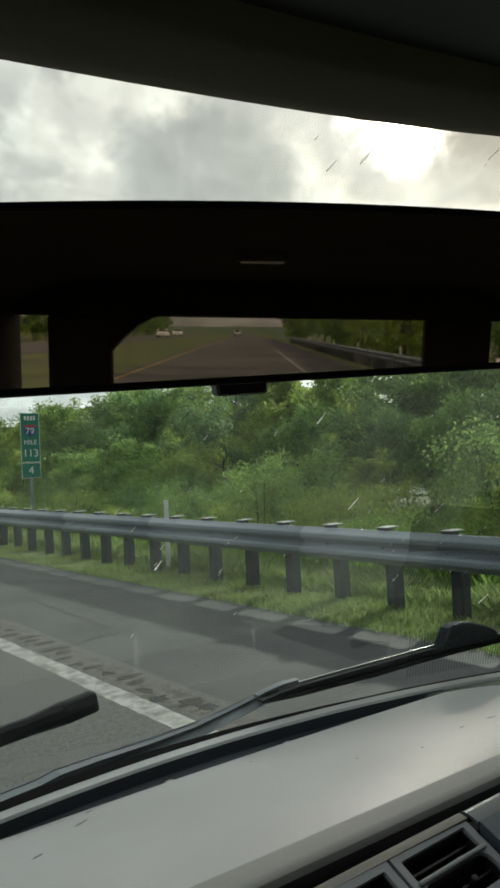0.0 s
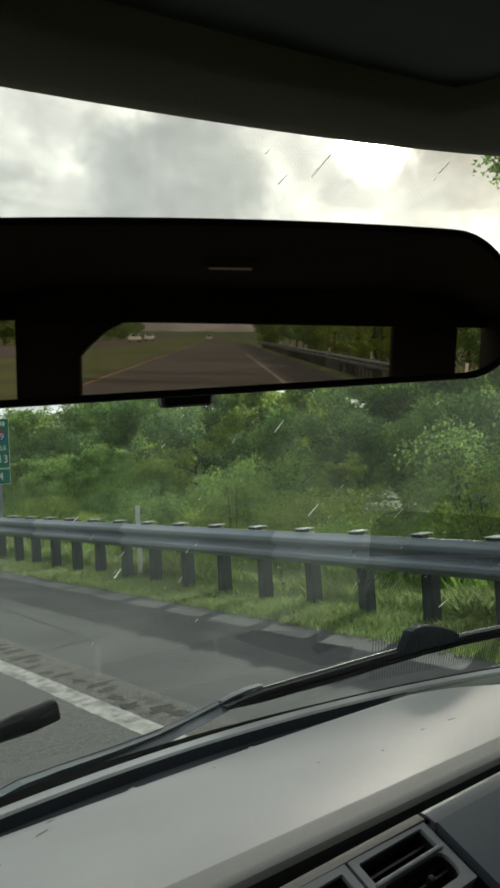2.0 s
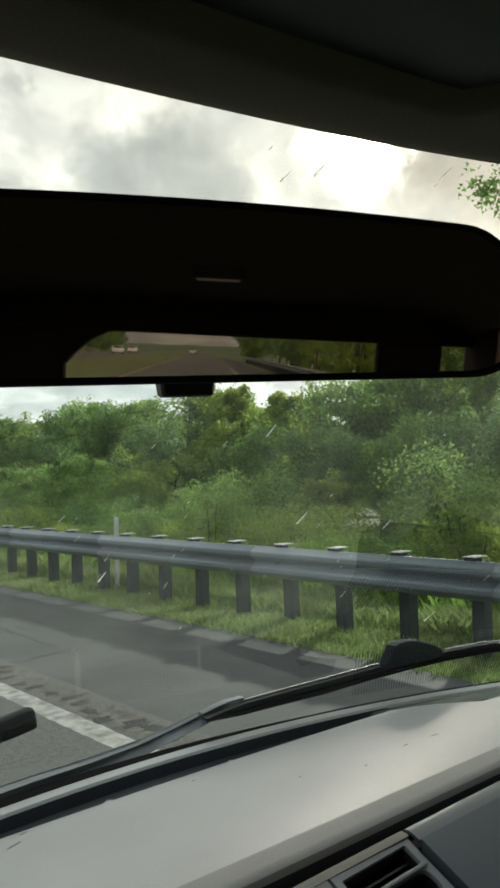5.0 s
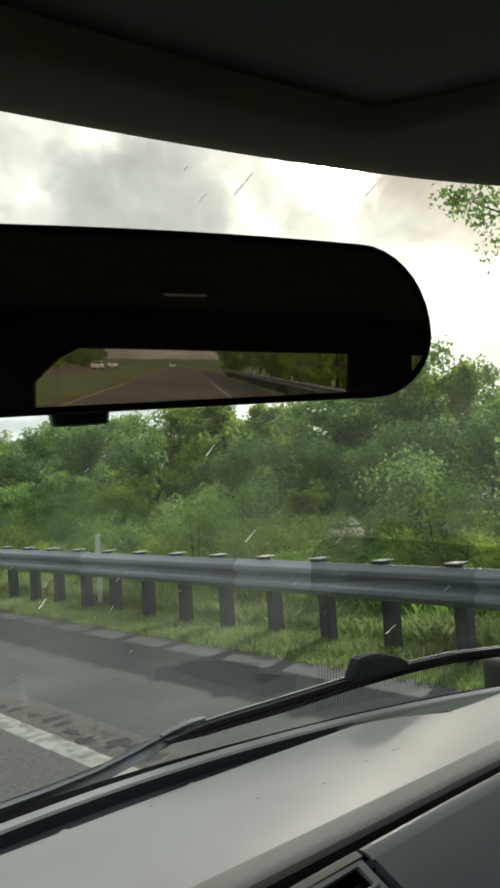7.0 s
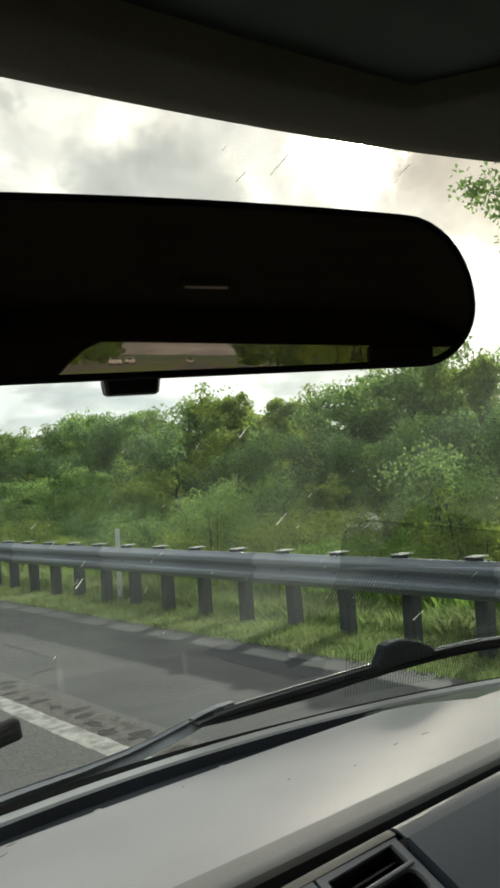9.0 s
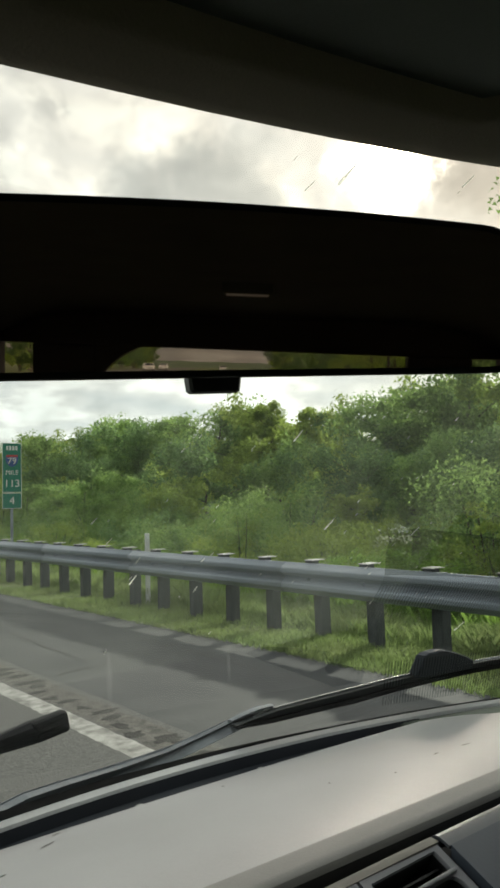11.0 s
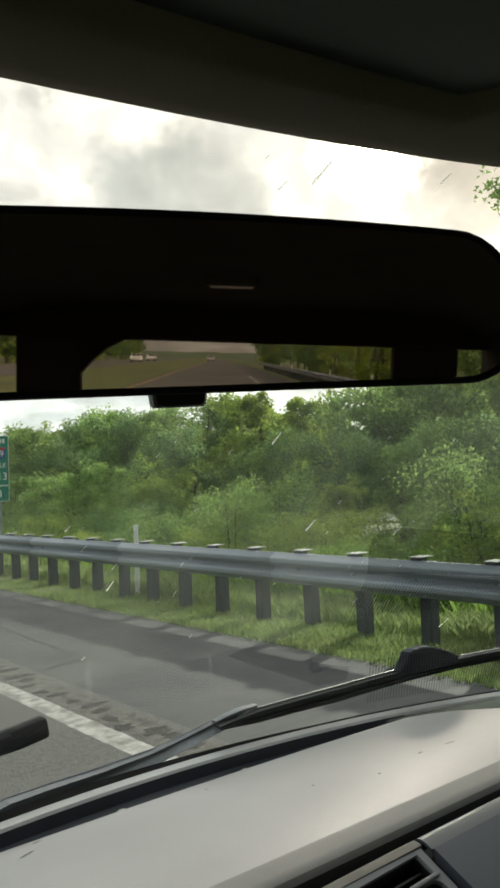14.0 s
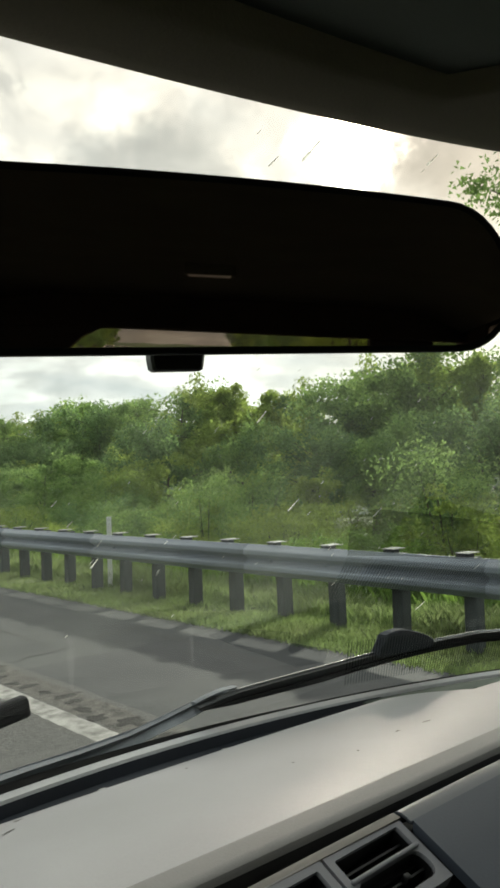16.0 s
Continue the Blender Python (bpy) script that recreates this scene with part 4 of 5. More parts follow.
def build_mirror():
    """The rear-view mirror: a rounded black shell, silvered glass, tab and stem."""
    n = Vector((-0.3287, -0.9395, -0.0925)).normalized()
    u = Vector((0, 0, 1)).cross(n).normalized()
    v = n.cross(u)
    tilt = radians(2.6)
    u, v = u * math.cos(tilt) + v * math.sin(tilt), v * math.cos(tilt) - u * math.sin(tilt)
    c = Vector((0.212, 0.281, 1.2965 + CZ)) + 0.04 * n
    m = Matrix((u, v, n)).transposed().to_4x4()
    m.translation = c
    mirror = thing("rear_view_mirror", "black plastic rear-view mirror reflecting the road behind", "mirror", at=m)

    def outline(grow=0.0, k=10):
        """Face outline: gently arched top, full round ends, nearly straight foot."""
        x0, x1, mid = -0.165 - grow, 0.1616 + grow, 0.031
        up, low = 0.0425 + grow, 0.0290 + grow

        def crown(x):
            return mid + up + 0.0008 - 0.19 * ((x - 0.02) ** 2)

        pts = []
        for a0, cx, rx in ((0, x1 - 0.037, 0.037), (90, x0 + 0.037, 0.037), (180, x0 + 0.033, 0.033), (270, x1 - 0.033, 0.033)):
            for i in range(k):
                a = radians(a0 + 90 * i / (k - 1))
                x = cx + rx * math.cos(a)
                ry = (crown(cx) - mid) if a0 < 180 else low
                pts.append((x, mid + ry * math.sin(a)))
            if a0 == 0:
                n_ = 16
                xa, xb = x1 - 0.037, x0 + 0.037
                pts += [(xa + (xb - xa) * i / n_, crown(xa + (xb - xa) * i / n_)) for i in range(1, n_)]
        return pts

    bm = bmesh.new()
    rows = []
    for z, grow in ((0.0, -0.0035), (0.0018, -0.0022), (0.0018, -0.0008), (0.0, 0.0), (-0.010, -0.0005), (-0.026, -0.004), (-0.042, -0.013), (-0.052, -0.024)):
        rows.append([(x, y, z) for x, y in outline(grow)])
    vs = grid(bm, rows, close=True)
    bm.faces.new(vs[-1])
    part("shell", bm, M_SHELL, mirror, smooth=True)
    bm = bmesh.new()
    bm.faces.new([bm.verts.new((x, y, 0.0005)) for x, y in outline(-0.0025)])
    part("mirror_glass", bm, M_MIRROR, mirror, "dark tinted silvered glass")
    bm = bmesh.new()
    rows = []
    for z in (-0.036, -0.0375, -0.045, -0.0465):
        k = 0.9 if z in (-0.036, -0.0465) else 1.0
        ring = [(-0.0125, 0.014), (-0.0125, 0.003), (-0.0118, -0.0018), (-0.0102, -0.0029), (0.0107, -0.0029), (0.0123, -0.0018), (0.0133, 0.004), (0.0136, 0.014)]
        rows.append([(x * k, 0.006 + (y - 0.006) * k, z) for x, y in ring])
    vs = grid(bm, rows, close=True)
    bm.faces.new(vs[0])
    bm.faces.new(vs[-1])
    part("dimming_tab", bm, M_BLACK, mirror, "small black tab under the glass")
    bm = bmesh.new()
    tube(bm, [(0, 0.04, -0.045), (0, 0.055, -0.08), (0.0, 0.075, -0.15)], [0.012, 0.010, 0.012], 10)
    part("stem", bm, M_BLACK, mirror)


build_mirror()


def trim_back(x):
    """Rear edge of the padded trim above the windshield."""
    return 0.2635 if x < 0.42 else max(0.12, 0.2635 - 0.36 * (x - 0.42))


def build_roof():
    front, back = [], []
    for i in range(43):
        x = XC - 1.05 + 2.1 * i / 42
        z = head_z(x)
        y = 0.288
        yb = trim_back(x)
        zb = z + 0.5 * (y - yb)
        drop = 0.10 * (abs(x - XC) / 1.05) ** 6
        front.append([(x, ws_y(x, 1.52) - 0.004, 1.527 + CZ), (x, y + 0.022, z + 0.012 + CZ), (x, y + 0.006, z + 0.001 + CZ), (x, y - 0.004, z + 0.0015 + CZ), (x, y - 0.012, z + 0.006 + CZ), (x, yb + 0.004, zb + CZ - 0.002), (x, yb, zb + CZ + 0.002), (x, yb - 0.003, zb + CZ + 0.016)])
        zc = zb + 0.012
        back.append([(x, yb + 0.01, zc + CZ), (x, yb - 0.05, zc + 0.018 + CZ), (x, min(yb - 0.08, 0.05), max(zc + 0.03, 1.55 - drop) + CZ), (x, -0.2, 1.57 + CZ - drop), (x, -1.2, 1.60 + CZ - drop), (x, -2.0, 1.58 + CZ - drop), (x, -2.65, 1.50 + CZ - drop)])
    bm = bmesh.new()
    sheet(bm, front, 0.012, (0, 0, 1))
    single("header_trim", bm, M_ROOF, "dark brownish padded trim above the windshield", "roof trim", kind="structure", smooth=True)
    bm = bmesh.new()
    sheet(bm, back, 0.04, (0, 0, 1))
    single("ceiling", bm, M_VISOR, "dark grey fabric car headliner", "headliner", kind="structure", smooth=True)


build_roof()


def build_roof_skin():
    """The car's outer roof panel over the headliner."""
    bm = bmesh.new()
    rows = []
    for j in range(15):
        k = min(12, max(0, j - 1))
        y = 0.27 - 2.99 * k / 12 + (0.02 if j == 0 else -0.02 if j == 14 else 0.0)
        row = []
        for i in range(25):
            n = min(22, max(0, i - 1))
            x = XC - 1.12 + 2.24 * n / 22 + (-0.02 if i == 0 else 0.02 if i == 24 else 0.0)
            z = 1.785 - 0.05 * (abs(x - XC) / 1.12) ** 4 - 0.04 * abs((k - 6) / 6) ** 3
            if i in (0, 24) or j in (0, 14):
                z = 1.60 if j == 0 else 1.57
            row.append((x, y, z + CZ))
        rows.append(row)
    sheet(bm, rows, 0.01, (0, 0, -1))
    single("car_roof", bm, M_BODY, "dark painted metal car roof panel", "car roof", kind="structure", smooth=False)


build_roof_skin()


def build_shell():
    """Dark walls that close the cabin: sides with window openings, floor, rear wall with a wide window."""
    cab = thing("car_cabin", "dark trimmed car cabin with side and rear windows", "car cabin", kind="structure")
    for side in (-1, 1):
        s = XC + side * 1.06
        a, b = min(s, s + side * 0.06), max(s, s + side * 0.06)
        bm = bmesh.new()
        box(bm, a, b, -2.7, 0.75, 0.30, 0.92 + CZ, 0.01)
        part("door_panel", bm, M_TRIM, cab)
        bm = bmesh.new()
        box(bm, a, b, -2.7, 0.35, 1.44 + CZ, 1.58 + CZ, 0.01)
        part("roof_rail", bm, M_TRIM, cab)
        for y0, y1 in ((-0.62, -0.5), (-1.75, -1.6), (-2.7, -2.35)):
            bm = bmesh.new()
            box(bm, a, b, y0, y1, 0.9 + CZ, 1.46 + CZ, 0.01)
            part("pillar", bm, M_TRIM, cab)
        bm = bmesh.new()
        tube(bm, [(s + side * 0.03, 0.66, 0.88 + CZ), (s + side * 0.02, 0.42, 1.2 + CZ), (s - side * 0.01, 0.16, 1.5 + CZ)], [0.045, 0.035, 0.035], 8)
        part("front_pillar", bm, M_TRIM, cab)
        for y0, y1 in ((-0.5, 0.30), (-1.6, -0.62), (-2.35, -1.75)):
            bm = bmesh.new()
            box(bm, s + side * 0.025, s + side * 0.029, y0, y1, 0.92 + CZ, 1.44 + CZ)
            g = part("side_glass", bm, M_SIDE_GLASS, cab, "smoked side glass")
            g.visible_shadow = False
    # rear wall with the window opening x -0.38..0.92, cabin z 1.02..1.415
    y0, y1 = -2.66, -2.60
    for n_, x0, x1, z0, z1 in (("rear_panel", XC - 1.06, XC + 1.06, 0.08, 1.0), ("rear_header", XC - 1.06, XC + 1.06, 1.365, 1.60), ("rear_pillar", -0.65, -0.385, 1.0, 1.365), ("rear_pillar", 0.925, 1.2, 1.0, 1.365)):
        bm = bmesh.new()
        box(bm, x0, x1, y0, y1, z0 + CZ, z1 + CZ, 0.008)
        part(n_, bm, M_TRIM, cab)
    bm = bmesh.new()
    tri = [(-0.386, 1.22), (-0.386, 1.367), (-0.20, 1.367), (-0.28, 1.325), (-0.34, 1.27)]
    f = [[bm.verts.new((x, y, z + CZ)) for x, z in tri] for y in (y0 + 0.01, y1 + 0.002)]
    bm.faces.new(f[0]), bm.faces.new(f[1][::-1])
    for i in range(5):
        bm.faces.new((f[0][i], f[0][(i + 1) % 5], f[1][(i + 1) % 5], f[1][i]))
    part("window_corner", bm, M_TRIM, cab)
    bm = bmesh.new()
    box(bm, -0.385, 0.925, -2.635, -2.63, 1.0 + CZ, 1.365 + CZ)
    part("rear_glass", bm, M_SIDE_GLASS, cab, "smoked rear glass").visible_shadow = False
    bm = bmesh.new()
    box(bm, XC - 1.06, XC + 1.06, -2.7, 0.9, 0.27, 0.30)
    part("floor_pan", bm, M_TRIM, cab)
    bm = bmesh.new()
    box(bm, XC - 1.06, XC + 1.06, 0.66, 0.70, 0.30, 0.70 + CZ)
    part("bulkhead", bm, M_TRIM, cab)
    bm = bmesh.new()
    box(bm, 0.143, 0.318, -2.08, -2.005, 1.541 + CZ, 1.60 + CZ, 0.004)
    lamp = thing("dome_lamp", "dark dome lamp with a thin white lens on the headliner", "dome lamp")
    part("housing", bm, M_VISOR, lamp)
    bm = bmesh.new()
    box(bm, 0.158, 0.303, -2.07, -1.999, 1.5400 + CZ, 1.5412 + CZ, 0.0004)
    part("lens", bm, M_LENS, lamp, "thin white lens")


build_shell()


# ---- wipers and cowl, outside the glass ----
def out(x, z, off=0.03):
    return Vector((x, ws_y(x, z) + 0.012 + off, z + CZ))


def build_wipers():
    w = thing("windshield_wiper", "black windshield wiper resting along the foot of the glass", "windshield wiper", "windshield wipers")
    def band(rows):
        """A bar along the glass; rows of x, low and high edge, near and far side of its section."""
        bm = bmesh.new()
        ring = [[out(x, lo, a), out(x, hi, a), out(x, hi + 0.0006, (a + b) / 2), out(x, hi, b), out(x, lo, b)] for x, lo, hi, a, b in rows]
        vs = grid(bm, ring, close=True)
        bm.faces.new(vs[0])
        bm.faces.new(vs[-1])
        return bm

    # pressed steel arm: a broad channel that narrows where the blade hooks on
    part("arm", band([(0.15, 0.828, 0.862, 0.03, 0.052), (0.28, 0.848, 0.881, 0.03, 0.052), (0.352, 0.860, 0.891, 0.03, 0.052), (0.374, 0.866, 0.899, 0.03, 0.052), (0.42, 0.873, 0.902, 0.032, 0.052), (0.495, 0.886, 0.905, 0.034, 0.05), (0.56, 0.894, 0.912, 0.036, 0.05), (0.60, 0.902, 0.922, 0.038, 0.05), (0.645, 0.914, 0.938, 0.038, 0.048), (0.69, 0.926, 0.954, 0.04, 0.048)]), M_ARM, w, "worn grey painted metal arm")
    # sloping top in a paler colour that carries the arm's sky reflection
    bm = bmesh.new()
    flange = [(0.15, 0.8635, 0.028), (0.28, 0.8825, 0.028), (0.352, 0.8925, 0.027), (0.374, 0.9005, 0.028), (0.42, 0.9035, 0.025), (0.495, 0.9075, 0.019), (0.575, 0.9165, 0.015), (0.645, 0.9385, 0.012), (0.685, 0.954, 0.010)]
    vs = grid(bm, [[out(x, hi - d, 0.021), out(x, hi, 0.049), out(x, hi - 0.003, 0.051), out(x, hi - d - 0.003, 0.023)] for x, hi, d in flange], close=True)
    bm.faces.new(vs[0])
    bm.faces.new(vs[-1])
    part("arm_flange", bm, M_ARM_SKYLIT, w, "worn sloping top of the arm, coloured paler for sky reflection")
    blade = [(0.640, 0.934, 0.938), (0.668, 0.932, 0.945), (0.70, 0.930, 0.951), (0.76, 0.931, 0.954), (0.84, 0.932, 0.958), (0.92, 0.939, 0.963), (1.0, 0.944, 0.966), (1.075, 0.947, 0.967), (1.17, 0.947, 0.967), (1.29, 0.938, 0.957)]
    part("blade_holder", band([(x, lo + 0.25 * (hi - lo), hi - 0.08 * (hi - lo), 0.019, 0.032) for x, lo, hi in blade]), M_BLADE, w)
    # bright strip added along the blade's upper edge as its sky glint
    for piece in (blade[1:7], blade[7:]):
        bm = bmesh.new()
        tube(bm, [out(x, hi - 0.0005, 0.028) for x, lo, hi in piece], 0.0022, 6)
        part("blade_glint", bm, M_BLADE_GLINT, w, "bright metal strip added for the sky glint on the blade")
    part("rubber", band([(x, lo, lo + 0.42 * (hi - lo), 0.014, 0.0188) for x, lo, hi in blade]), M_RUBBER, w)
    bm = bmesh.new()
    prof = [(0.945, 0.958), (0.936, 0.985), (0.929, 0.999), (0.936, 1.003), (0.952, 1.005), (0.972, 1.002), (0.996, 0.995), (1.03, 0.983), (1.054, 0.972), (1.062, 0.957)]
    shapes = []
    for off, k in ((0.014, 0.95), (0.017, 1.0), (0.032, 1.0), (0.037, 0.9)):
        shapes.append([out(0.99 + (x - 0.99) * k, 0.962 + (z - 0.962) * k, off) for x, z in prof])
    vs = grid(bm, shapes, close=True)
    bm.faces.new(vs[0])
    bm.faces.new(vs[-1])
    part("joint_cover", bm, M_COVER, w, "charcoal wedge-shaped joint cover")
    part("clip", band([(0.642, 0.9385, 0.9415, 0.034, 0.044), (0.655, 0.942, 0.9475, 0.033, 0.045), (0.675, 0.9475, 0.953, 0.033, 0.045), (0.70, 0.9515, 0.955, 0.032, 0.043)]), M_ARM_SKYLIT, w, "small pale hook clip")
    d = thing("windshield_wiper", "black wiper blade end of the other wiper against the glass", "windshield wiper", "windshield wipers")
    bm = bmesh.new()
    pts = [(0.02, 0.955), (0.12, 0.972), (0.22, 0.988), (0.303, 0.999), (0.335, 1.005), (0.368, 1.012)]
    tube(bm, [out(x, z, 0.02) for x, z in pts], [0.0095, 0.0095, 0.0098, 0.0098, 0.0125, 0.0095], 10, 1.0)
    part("blade_holder", bm, M_RUBBER, d)
    bm = bmesh.new()
    box(bm, -0.028, 0.012, -0.009, 0.009, -0.0115, 0.0115, 0.005, m=Matrix.Translation(out(0.36, 1.010, 0.02)) @ pose(0, 0, 0, 0, -10, -4))
    part("end_cap", bm, M_RUBBER, d, "black blade end cap")


build_wipers()


def build_cowl():
    bm = bmesh.new()
    rows = []
    for i in range(25):
        x = XC - 1.06 + 2.12 * i / 24
        b = 0.13 * (x - XC) ** 2
        rows.append([(x, 0.836 - b, 0.885 + CZ), (x, 0.87 - b, 0.872 + CZ), (x, 0.95 - b, 0.83 + CZ), (x, 1.1 - b, 0.70 + CZ), (x, 1.25 - b, 0.40 + CZ)])
    sheet(bm, rows, 0.02, (0, 0, -1))
    single("cowl", bm, M_COWL, "dark grey plastic cowl at the foot of the windshield", "cowl", kind="structure")


build_cowl()


# ---- plants ----
def leaf_cloud(rng, centres, radii, per, size, squash=0.8):
    """Corner and face arrays of many small leaves gathered in uneven clumps."""
    vs, k = [], 0
    for c, r in zip(centres, radii):
        n = int(per * (0.6 + 0.8 * rng.random()))
        d = rng.normal(size=(n, 3))
        d /= np.linalg.norm(d, axis=1)[:, None]
        p = c + d * (r * rng.random((n, 1)) ** 0.45) * np.array([1, 1, squash])
        a = rng.normal(size=(n, 3))
        a /= np.linalg.norm(a, axis=1)[:, None]
        up = d * 0.7 + np.array([0, 0, 0.5]) + rng.normal(size=(n, 3)) * 0.6
        b = np.cross(a, up)
        b /= np.linalg.norm(b, axis=1)[:, None] + 1e-6
        s = size * (0.6 + 0.8 * rng.random((n, 1)))
        tip = a * s
        wid = b * s * 0.34
        vs.append(np.stack([p - tip * 0.4 + wid, p - tip * 0.4 - wid, p + tip * 0.6], 1).reshape(-1, 3))
    v = np.concatenate(vs)
    return v, np.arange(len(v)).reshape(-1, 3)


def make_tree(rng, height, spread, mat, name="tree", label="", group="roadside trees", clumps=70, per=125, leaf=0.13, low=0.18, trunks=1, ragged=1.0):
    """A tree: tapered trunk with limbs and a crown of leaf clumps, built at the origin."""
    tree = thing(name, label, name.replace("_", " "), group)
    bm = bmesh.new()
    centres, radii = [], []
    for t in range(trunks):
        lean = rng.normal(size=2) * 0.06 * height
        x0, y0 = (rng.normal(size=2) * 0.15 * spread if trunks > 1 else (0, 0))
        pts = [Vector((x0 + lean[0] * s * s + 0.02 * height * math.sin(5 * s + t), y0 + lean[1] * s * s, -0.4 + (height * 0.86 + 0.4) * s)) for s in (0, 0.2, 0.4, 0.6, 0.8, 1.0)]
        r0 = 0.014 * height + 0.025
        tube(bm, pts, [r0 * 1.25, r0, r0 * 0.8, r0 * 0.55, r0 * 0.33, r0 * 0.1], 7)
        limbs = max(5, int(11 / trunks))
        for k in range(limbs):
            s = low + (0.95 - low) * (k + rng.random() * 0.8) / limbs
            base = pts[0].lerp(pts[-1], s)
            ang = rng.random() * 6.283
            reach = spread * (0.35 + 0.65 * math.sin(math.pi * min(1, (s - low * 0.6) * 1.05)) ** 0.7) * (0.7 + 0.5 * rng.random())
            end = base + Vector((math.cos(ang) * reach, math.sin(ang) * reach, reach * (0.25 + 0.5 * rng.random())))
            mid = base.lerp(end, 0.5) + Vector((0, 0, 0.08 * reach))
            tube(bm, [base, mid, end], [r0 * 0.4 * (1 - 0.6 * s), r0 * 0.25 * (1 - 0.5 * s), 0.006], 5)
            m = max(2, int(clumps / (trunks * limbs)))
            for j in range(m):
                f = 0.25 + 0.85 * (j + rng.random()) / m
                q = base.lerp(end, f) + Vector(rng.normal(size=3) * 0.13 * spread * ragged)
                centres.append(np.array(q))
                radii.append(spread * (0.13 + 0.15 * rng.random()))
        for j in range(9):
            centres.append(np.array(pts[-1].lerp(pts[3], (j % 5) / 4.5)) + rng.normal(size=3) * (0.05 + 0.03 * (j % 5)) * spread)
            radii.append(spread * (0.15 + 0.02 * (j % 5)))
    part("trunk", bm, M_BARK, tree, "grey-brown bark")
    v, f = leaf_cloud(rng, centres, radii, per, leaf)
    v[:, 2] = np.maximum(v[:, 2], -0.2)
    crown = new("crown", raw_mesh("crown", v, f, mat))
    crown.parent = tree
    return tree


def make_bush(rng, height, spread, mat, label, clumps=36, per=135, leaf=0.075):
    bush = thing("bush", label, "bush", "roadside bushes")
    bm = bmesh.new()
    centres, radii = [], []
    for k in range(clumps):
        ang, q = rng.random() * 6.283, rng.random() ** 0.6
        z = height * (0.15 + 0.8 * rng.random() * (1 - 0.45 * q * q))
        c = np.array((math.cos(ang) * spread * q, math.sin(ang) * spread * q, z))
        centres.append(c)
        radii.append(spread * (0.16 + 0.16 * rng.random()))
        if k % 4 == 0:
            tube(bm, [(0, 0, -0.3), Vector(c) * 0.5 + Vector((0, 0, 0.05)), Vector(c)], [0.03, 0.018, 0.005], 5)
    part("stem", bm, M_BARK, bush, "thin brown stems")
    v, f = leaf_cloud(rng, centres, radii, per, leaf)
    v[:, 2] = np.maximum(v[:, 2], -0.15)
    foliage = new("foliage", raw_mesh("foliage", v, f, mat))
    foliage.parent = bush
    return bush


RNG = np.random.default_rng(21)
TREES = [
    make_tree(RNG, 6.2, 2.5, M_LEAF_A, label="broad mid-green leafy tree in the roadside thicket", clumps=90, leaf=0.14),
    make_tree(RNG, 7.2, 2.3, M_LEAF_B, label="tall yellow-green leafy tree in the roadside thicket", trunks=2, low=0.12, clumps=90, leaf=0.14),
    make_tree(RNG, 5.4, 2.5, M_LEAF_C, label="round dark green leafy tree in the roadside thicket", clumps=100, leaf=0.13),
    make_tree(RNG, 9.4, 2.2, M_LEAF_A, label="slim tall mid-green tree with an open crown, added to shade the dashboard", leaf=0.085, per=150, ragged=1.1, low=0.25, clumps=110),
    make_tree(RNG, 4.6, 2.2, M_LEAF_B, label="small yellow-green leafy tree in the thicket", low=0.1, clumps=80, leaf=0.12),
]
BUSHES = [
    make_bush(RNG, 2.3, 1.6, M_LEAF_B, "rounded yellow-green bush behind the guard rail", clumps=46, per=190, leaf=0.055),
    make_bush(RNG, 2.9, 1.8, M_LEAF_A, "rounded mid-green bush behind the guard rail", clumps=52, per=190, leaf=0.055),
    make_bush(RNG, 2.5, 1.7, M_LEAF_C, "rounded dark green bush behind the guard rail", clumps=48, per=190, leaf=0.055),
    make_bush(RNG, 1.5, 1.2, M_WEED, "low bright green bush behind the guard rail", per=170, leaf=0.046),
]


def scatter(kinds, spots):
    """Stand copies on the ground: (kind, x, y, size, turn); the first of a kind is moved, not copied."""
    used = set()
    for k, x, y, s, turn in spots:
        m = Matrix.Translation((x, y, land(x, y) - 0.05)) @ Matrix.Rotation(turn, 4, "Z") @ Matrix.Scale(s, 4)
        if k not in used:
            used.add(k)
            kinds[k].matrix_basis = m
        else:
            ob = copy_thing(kinds[k], Matrix.Translation(m.translation) @ Matrix.Rotation(turn, 4, "Z"))
            ob.scale = (s, s, s)


def plan_bushes():
    r = random.Random(4)
    out_ = [(3, 8.6, 6.9, 0.85, 1.0), (1, 11.0, 13.5, 0.9, 2.0), (2, 11.5, 17.0, 1.0, 0.3), (0, 10.5, 10.4, 0.85, 0.0)]
    y = 0.0
    while y < 30:
        out_.append((3, r.uniform(8.0, 9.6), y, r.uniform(0.5, 0.85), r.uniform(0, 6.28)))
        y += r.uniform(1.0, 2.4)
    y = -6.0
    while y < 46:
        out_.append((r.choice((0, 0, 1, 1, 3)), r.uniform(9.6, 12.0), y, r.uniform(0.6, 0.95), r.uniform(0, 6.28)))
        y += r.uniform(1.5, 2.6)
    y = -2.0
    while y < 56:
        out_.append((r.choice((0, 1, 2)), r.uniform(12.5, 15.5), y, r.uniform(0.9, 1.3), r.uniform(0, 6.28)))
        y += r.uniform(1.8, 3.0)
    return out_


